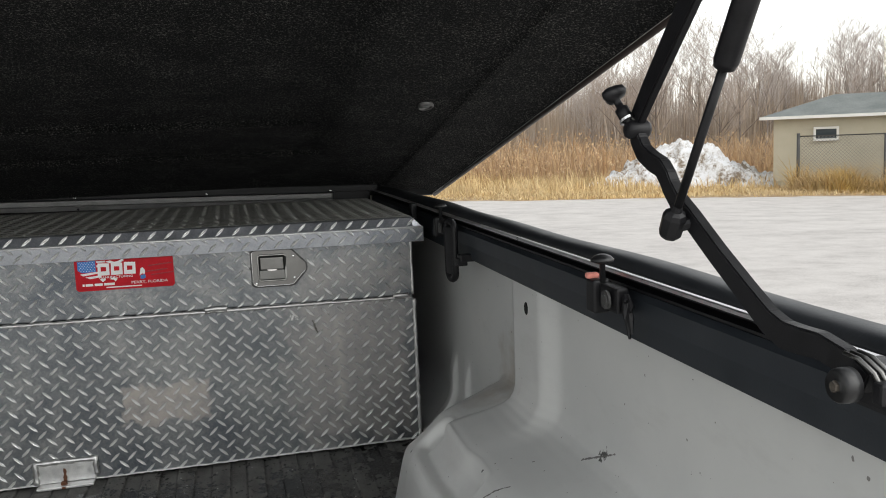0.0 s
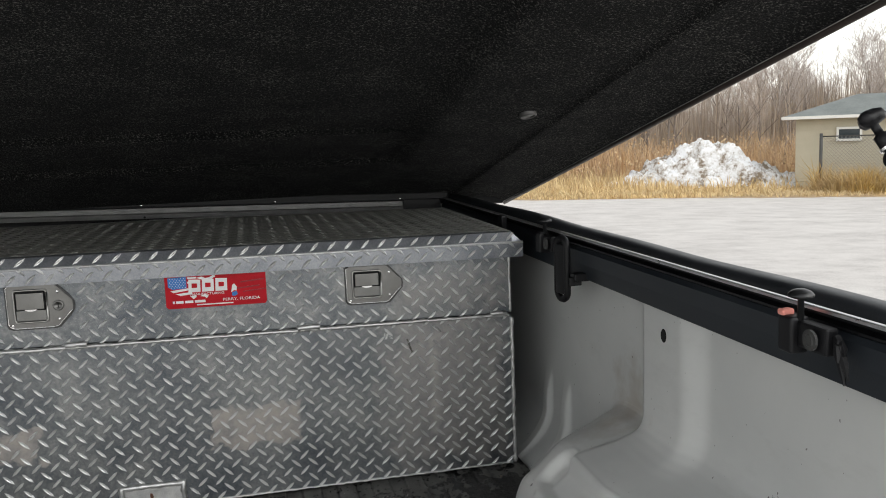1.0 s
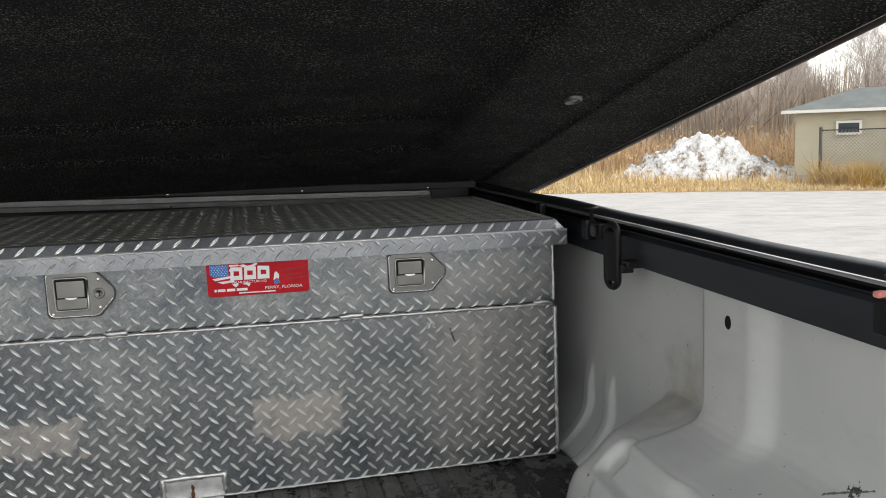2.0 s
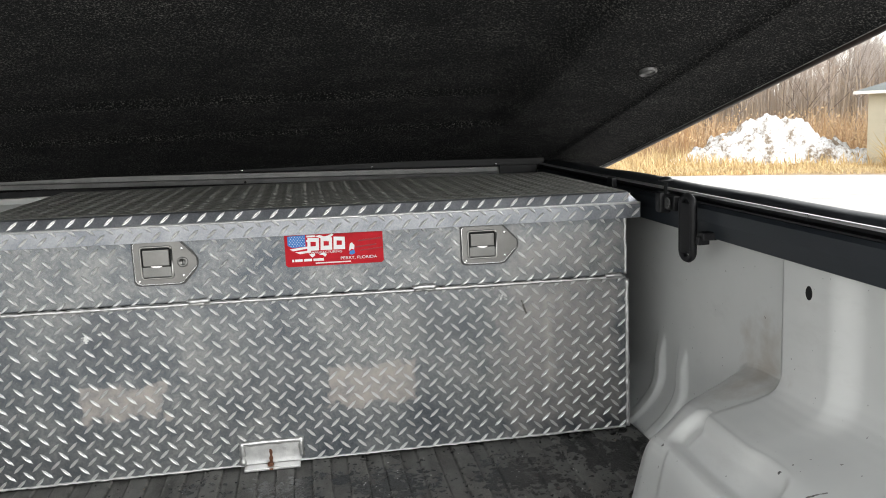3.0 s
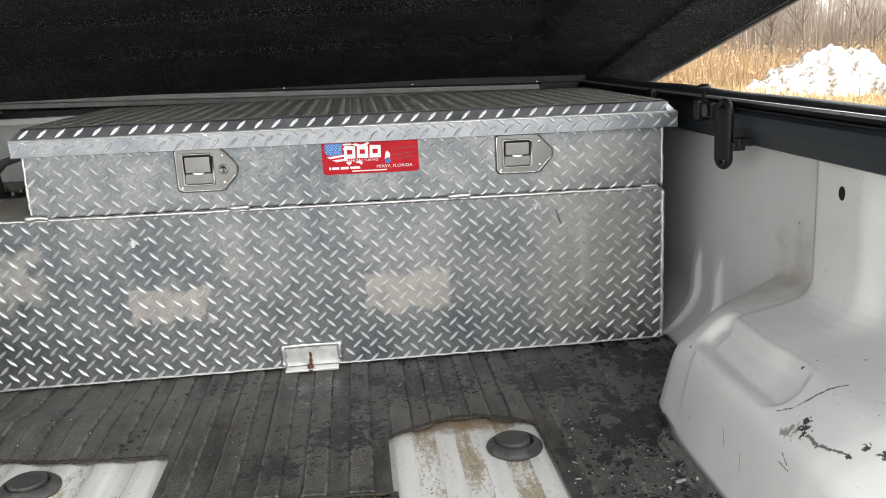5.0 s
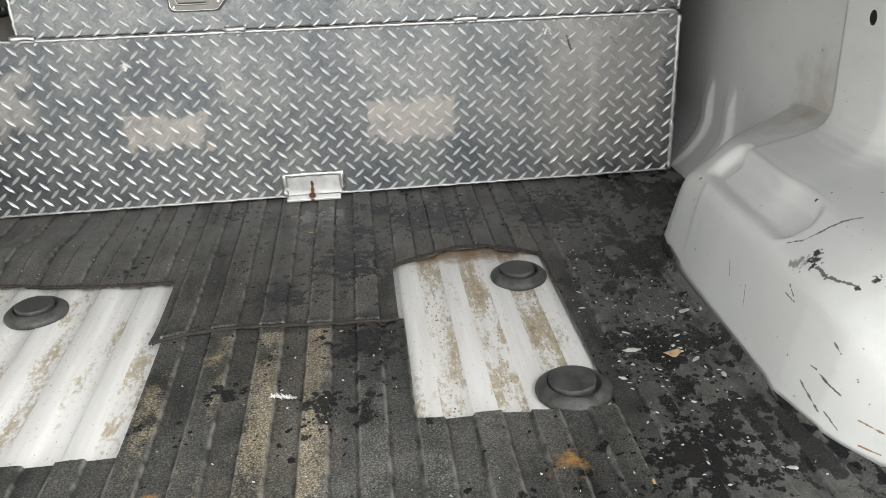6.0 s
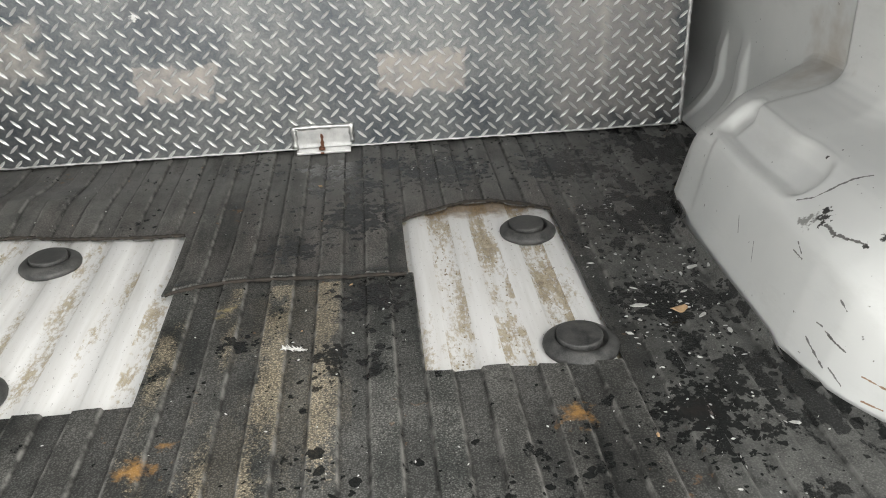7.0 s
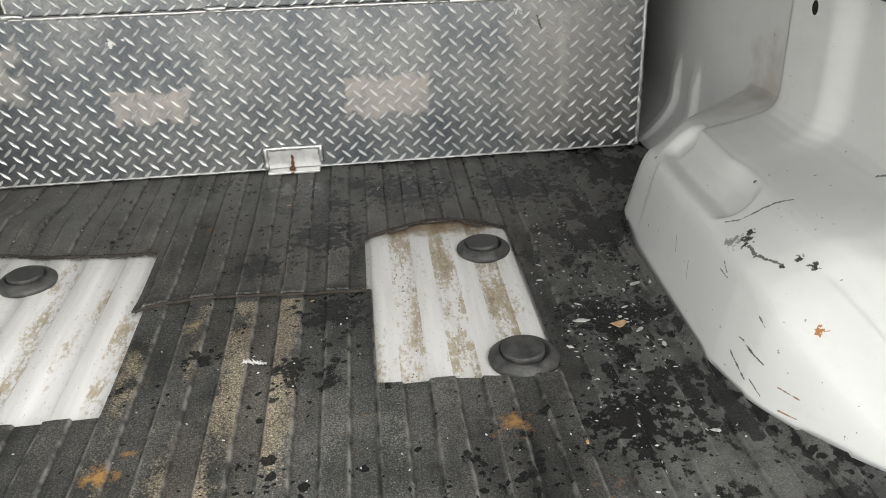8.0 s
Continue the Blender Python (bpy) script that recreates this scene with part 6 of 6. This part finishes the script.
# house beyond the fence
M_SIDING = worn("beige_siding", (0.44, 0.40, 0.30), (0.50, 0.455, 0.35), (0.6, 0.75), 0.0, 1.5, 30, 0.1)
M_ROOF = worn("grey_green_shingles", (0.115, 0.130, 0.125), (0.19, 0.205, 0.198), (0.8, 0.9), 0.0, 1.2, 14, 0.4, 0.02)
M_TRIM = worn("white_trim", (0.66, 0.65, 0.61), (0.74, 0.73, 0.69), (0.5, 0.6), 0.0, 3, 60, 0.05)
M_GLASS = basic("dark_window_glass", (0.03, 0.04, 0.045), 0.06, 0.0, 0.8)
HM = Matrix(((0.786, 0.618, 0, 22.17), (-0.618, 0.786, 0, 29.47), (0, 0, 1, ground_z(25, 29) + 0.40), (0, 0, 0, 1)))
house = thing("house", "low beige house with lap siding and a grey-green hip roof", "house")


def local(bm):
    bm.transform(HM)
    return bm


HL, HD, EAVE = 13.0, 4.8, 2.62
WX0, WX1, WZ0, WZ1 = 1.60, 2.36, 1.68, 2.06
bm = box(0, HL, 0.2, HD, -0.6, EAVE - 0.05)
part("wall", local(bm), M_SIDING, house)
z = 0.0
while z < EAVE - 0.12:
    for x0, x1 in (((0.0, WX0 - 0.1), (WX1 + 0.1, HL)) if WZ0 - 0.18 < z < WZ1 + 0.05 else ((0.0, HL),)):
        bm = bmesh.new()
        q = [bm.verts.new(p) for p in ((x0, 0.17, z), (x1, 0.17, z), (x1, 0.195, z + 0.115), (x0, 0.195, z + 0.115), (x0, 0.199, z), (x1, 0.199, z))]
        bm.faces.new((q[0], q[1], q[2], q[3]))
        bm.faces.new((q[0], q[1], q[5], q[4]))
        part("siding_board", local(bm), M_SIDING, house)
    z += 0.115
o, rz = 0.5, EAVE + 0.85
bm = bmesh.new()
low = [bm.verts.new(p) for p in ((-o, -o + 0.2, EAVE), (HL + o, -o + 0.2, EAVE), (HL + o, HD + o, EAVE), (-o, HD + o, EAVE))]
top = [bm.verts.new(p) for p in ((2.25, HD / 2, rz), (HL - 2.25, HD / 2, rz))]
bm.faces.new((low[0], low[1], top[1], top[0])), bm.faces.new((low[1], low[2], top[1])), bm.faces.new((low[2], low[3], top[0], top[1])), bm.faces.new((low[3], low[0], top[0]))
bm.faces.new(low[::-1])
part("roof", local(bm), M_ROOF, house, "grey-green shingled hip roof")
part("fascia", local(box(-o - 0.02, HL + o, -o + 0.16, -o + 0.20, EAVE - 0.11, EAVE + 0.01)), M_TRIM, house)
part("fascia", local(box(-o - 0.03, -o - 0.002, -o + 0.16, HD + o, EAVE - 0.11, EAVE + 0.01)), M_TRIM, house)
part("soffit", local(box(-o, HL + o, -o + 0.2, 0.3, EAVE - 0.06, EAVE - 0.02)), M_TRIM, house)
win = part("window", local(box(WX0, WX1, 0.10, 0.22, WZ0, WZ1)), M_GLASS, house, "small dark window")
bm = bmesh.new()
for q in ((WX0 - 0.09, WX1 + 0.09, WZ1, WZ1 + 0.09), (WX0 - 0.09, WX1 + 0.09, WZ0 - 0.09, WZ0), (WX0 - 0.09, WX0, WZ0, WZ1), (WX1, WX1 + 0.09, WZ0, WZ1)):
    add_box(bm, q[0], q[1], 0.06, 0.19, q[2], q[3], 0.006)
part("frame", local(bm), M_TRIM, win, "white window frame")

# chain-link fence
M_FENCE = worn("dark_fence_steel", (0.05, 0.05, 0.05), (0.10, 0.10, 0.095), (0.5, 0.7), 0.6, 5, 80, 0.1)
M_WIRE = worn("galvanised_wire", (0.16, 0.16, 0.155), (0.24, 0.24, 0.23), (0.5, 0.6), 0.6, 5, 80, 0.1)
FM = Matrix(((0.786, 0.618, 0, 21.80), (-0.618, 0.786, 0, 27.36), (0, 0, 1, ground_z(24.5, 25.5) + 0.10), (0, 0, 0, 1)))
fence = thing("chain_link_fence", "grey chain-link fence with dark posts in front of the house", "fence")
FH = 2.05
for i in range(5):
    bm = tube([(i * 3.0, 0, -0.3), (i * 3.0, 0, FH + (0.12 if i == 0 else 0.02))], 0.06 if i == 0 else 0.035, 8)
    bm.transform(FM)
    part("post", bm, M_FENCE, fence, "", True)
bm = tube([(0, 0, FH), (12.0, 0, FH)], 0.024, 6)
bm.transform(FM)
part("top_rail", bm, M_FENCE, fence, "", True)
bm = bmesh.new()
s = 0.13
for i in range(int((12.0 + FH) / s)):
    for sgn in (1, -1):
        x0, z0, x1, z1 = (i * s - FH, 0, i * s, FH) if sgn > 0 else (i * s, 0, i * s - FH, FH)
        if min(x0, x1) < 0 or max(x0, x1) > 12:
            t0 = max(0, (0 - x0) / (x1 - x0)) if x1 > x0 else max(0, (x0 - 12) / (x0 - x1))
            t1 = min(1, (12 - x0) / (x1 - x0)) if x1 > x0 else min(1, x0 / (x0 - x1))
            if t0 >= t1:
                continue
            x0, x1, z0, z1 = x0 + (x1 - x0) * t0, x0 + (x1 - x0) * t1, FH * t0, FH * t1
        add_tube(bm, [(x0, 0.01 * sgn, z0), (x1, 0.01 * sgn, z1)], 0.007, 3, False)
bm.transform(FM)
tagged(part("mesh", bm, M_WIRE, fence, "diamond wire mesh"), kind="stuff")

# bare trees, distance haze put into their pale bark and twig colours
M_BARK = [worn("bark", (0.13, 0.105, 0.09), (0.24, 0.20, 0.17), (0.85, 0.95), 0.0, 3, 40, 0.3, 0.01), worn("grey_bark", (0.20, 0.17, 0.15), (0.32, 0.28, 0.25), (0.85, 0.95), 0.0, 3, 40, 0.3, 0.01)]
M_TWIG = [worn("brown_twigs", (0.33, 0.275, 0.235), (0.46, 0.395, 0.35), (0.9, 0.95), 0.0, 2, 30, 0.0), worn("grey_twigs", (0.38, 0.335, 0.305), (0.50, 0.45, 0.415), (0.9, 0.95), 0.0, 2, 30, 0.0)]


def bare_tree(seed, height, material, twig):
    rnd = random.Random(seed)
    t = thing("bare_tree", "tall bare leafless tree at the edge of the wood", "tree", "bare trees")
    wood, fine_bm = bmesh.new(), bmesh.new()

    def grow(p, d, length, r, depth):
        pts, rad = [p], [r]
        q, e = Vector(p), Vector(d)
        n = 4 if depth < 2 else 3
        for i in range(n):
            e = (e + Vector((rnd.gauss(0, 0.13), rnd.gauss(0, 0.13), 0.07))).normalized()
            q = q + e * (length / n)
            pts.append(q.copy()), rad.append(max(0.007, r * (1 - 0.72 * (i + 1) / n)))
        add_tube(wood if depth < 2 else fine_bm, pts, rad, 6 if depth < 2 else 3, False)
        if depth >= 4:
            return
        kids = (10, 6, 5, 4)[depth]
        for k in range(kids):
            f = rnd.uniform(0.35 if depth == 0 else 0.25, 1.0)
            i = min(n - 1, int(f * n))
            base = pts[i].lerp(pts[i + 1], f * n - i)
            ang = rnd.uniform(0, 6.28)
            side = Vector((math.cos(ang), math.sin(ang), rnd.uniform(0.1, 0.7)))
            nd = (e * rnd.uniform(0.4, 0.9) + side * 0.75).normalized()
            grow(base, nd, length * rnd.uniform(0.38, 0.62), max(0.008, r * (1 - 0.7 * f) * 0.62), depth + 1)

    grow(Vector((0, 0, -0.3)), Vector((rnd.gauss(0, 0.05), rnd.gauss(0, 0.05), 1)).normalized(), height * 0.66, height * 0.010, 0)
    part("trunk", wood, material, t, "", True)
    part("crown", fine_bm, twig, t, "fine bare twigs")
    return t


protos = [bare_tree(40 + i, 9.5 + 0.7 * i, M_BARK[i % 2], M_TWIG[i % 2]) for i in range(5)]
rnd = random.Random(77)
spots = []
for i in range(80):
    d, a = rnd.uniform(54, 92), rnd.uniform(6, 62)
    spots.append((d, a, rnd.uniform(0.62, 0.95) * (1.0 if d < 70 else 1.2)))
for i, (d, a, k) in enumerate(spots):
    x, y, z = at_range(d, a)
    m = Matrix.Translation((x, y, z)) @ pose(0, 0, 0, 0, 0, rnd.uniform(0, 360)) @ Matrix.Scale(k, 4)
    if i < len(protos):
        protos[i].matrix_basis = m
    else:
        t = copy_thing(protos[i % len(protos)], m)
        t.matrix_basis = m

# the wood behind them, its branches toned pale to stand for haze
verts, faces = [], []
rnd = random.Random(81)
for _ in range(26000):
    d, a = rnd.uniform(72, 130), rnd.uniform(0, 70)
    x, y, z = at_range(d, a)
    h = rnd.uniform(5.5, 11.5) * rnd.uniform(0.65, 1.0)
    w = rnd.uniform(0.006, 0.016)
    lx, ly = rnd.gauss(0, 0.045) * h, rnd.gauss(0, 0.045) * h
    ca, sa = math.cos(radians(a)) * w, -math.sin(radians(a)) * w
    q = len(verts)
    verts += [(x - ca, y - sa, z - 0.3), (x + ca, y + sa, z - 0.3), (x + lx * 0.4, y + ly * 0.4 + 2 * w, z + h * 0.5), (x + lx, y + ly, z + h)]
    faces += [[q, q + 1, q + 3], [q + 1, q + 2, q + 3], [q + 2, q, q + 3]]
    for _b in range(9):
        f = rnd.uniform(0.3, 0.9)
        bx, by, bz = x + lx * f, y + ly * f, z + h * f
        r = rnd.uniform(0.3, 1.3)
        t = rnd.uniform(0, 6.28)
        q = len(verts)
        verts += [(bx, by, bz - w * 0.5), (bx, by, bz + w * 0.7), (bx + r * math.cos(t), by + r * math.sin(t), bz + r * rnd.uniform(0.4, 1.3))]
        faces += [[q, q + 1, q + 2]]
tagged(raw("far_wood", verts, faces, island_material("far_branches", [(0.0, (0.26, 0.215, 0.185)), (0.5, (0.38, 0.325, 0.285)), (1.0, (0.52, 0.46, 0.41))])), "hazy brown wood of bare trees in the distance", "woods", kind="stuff")
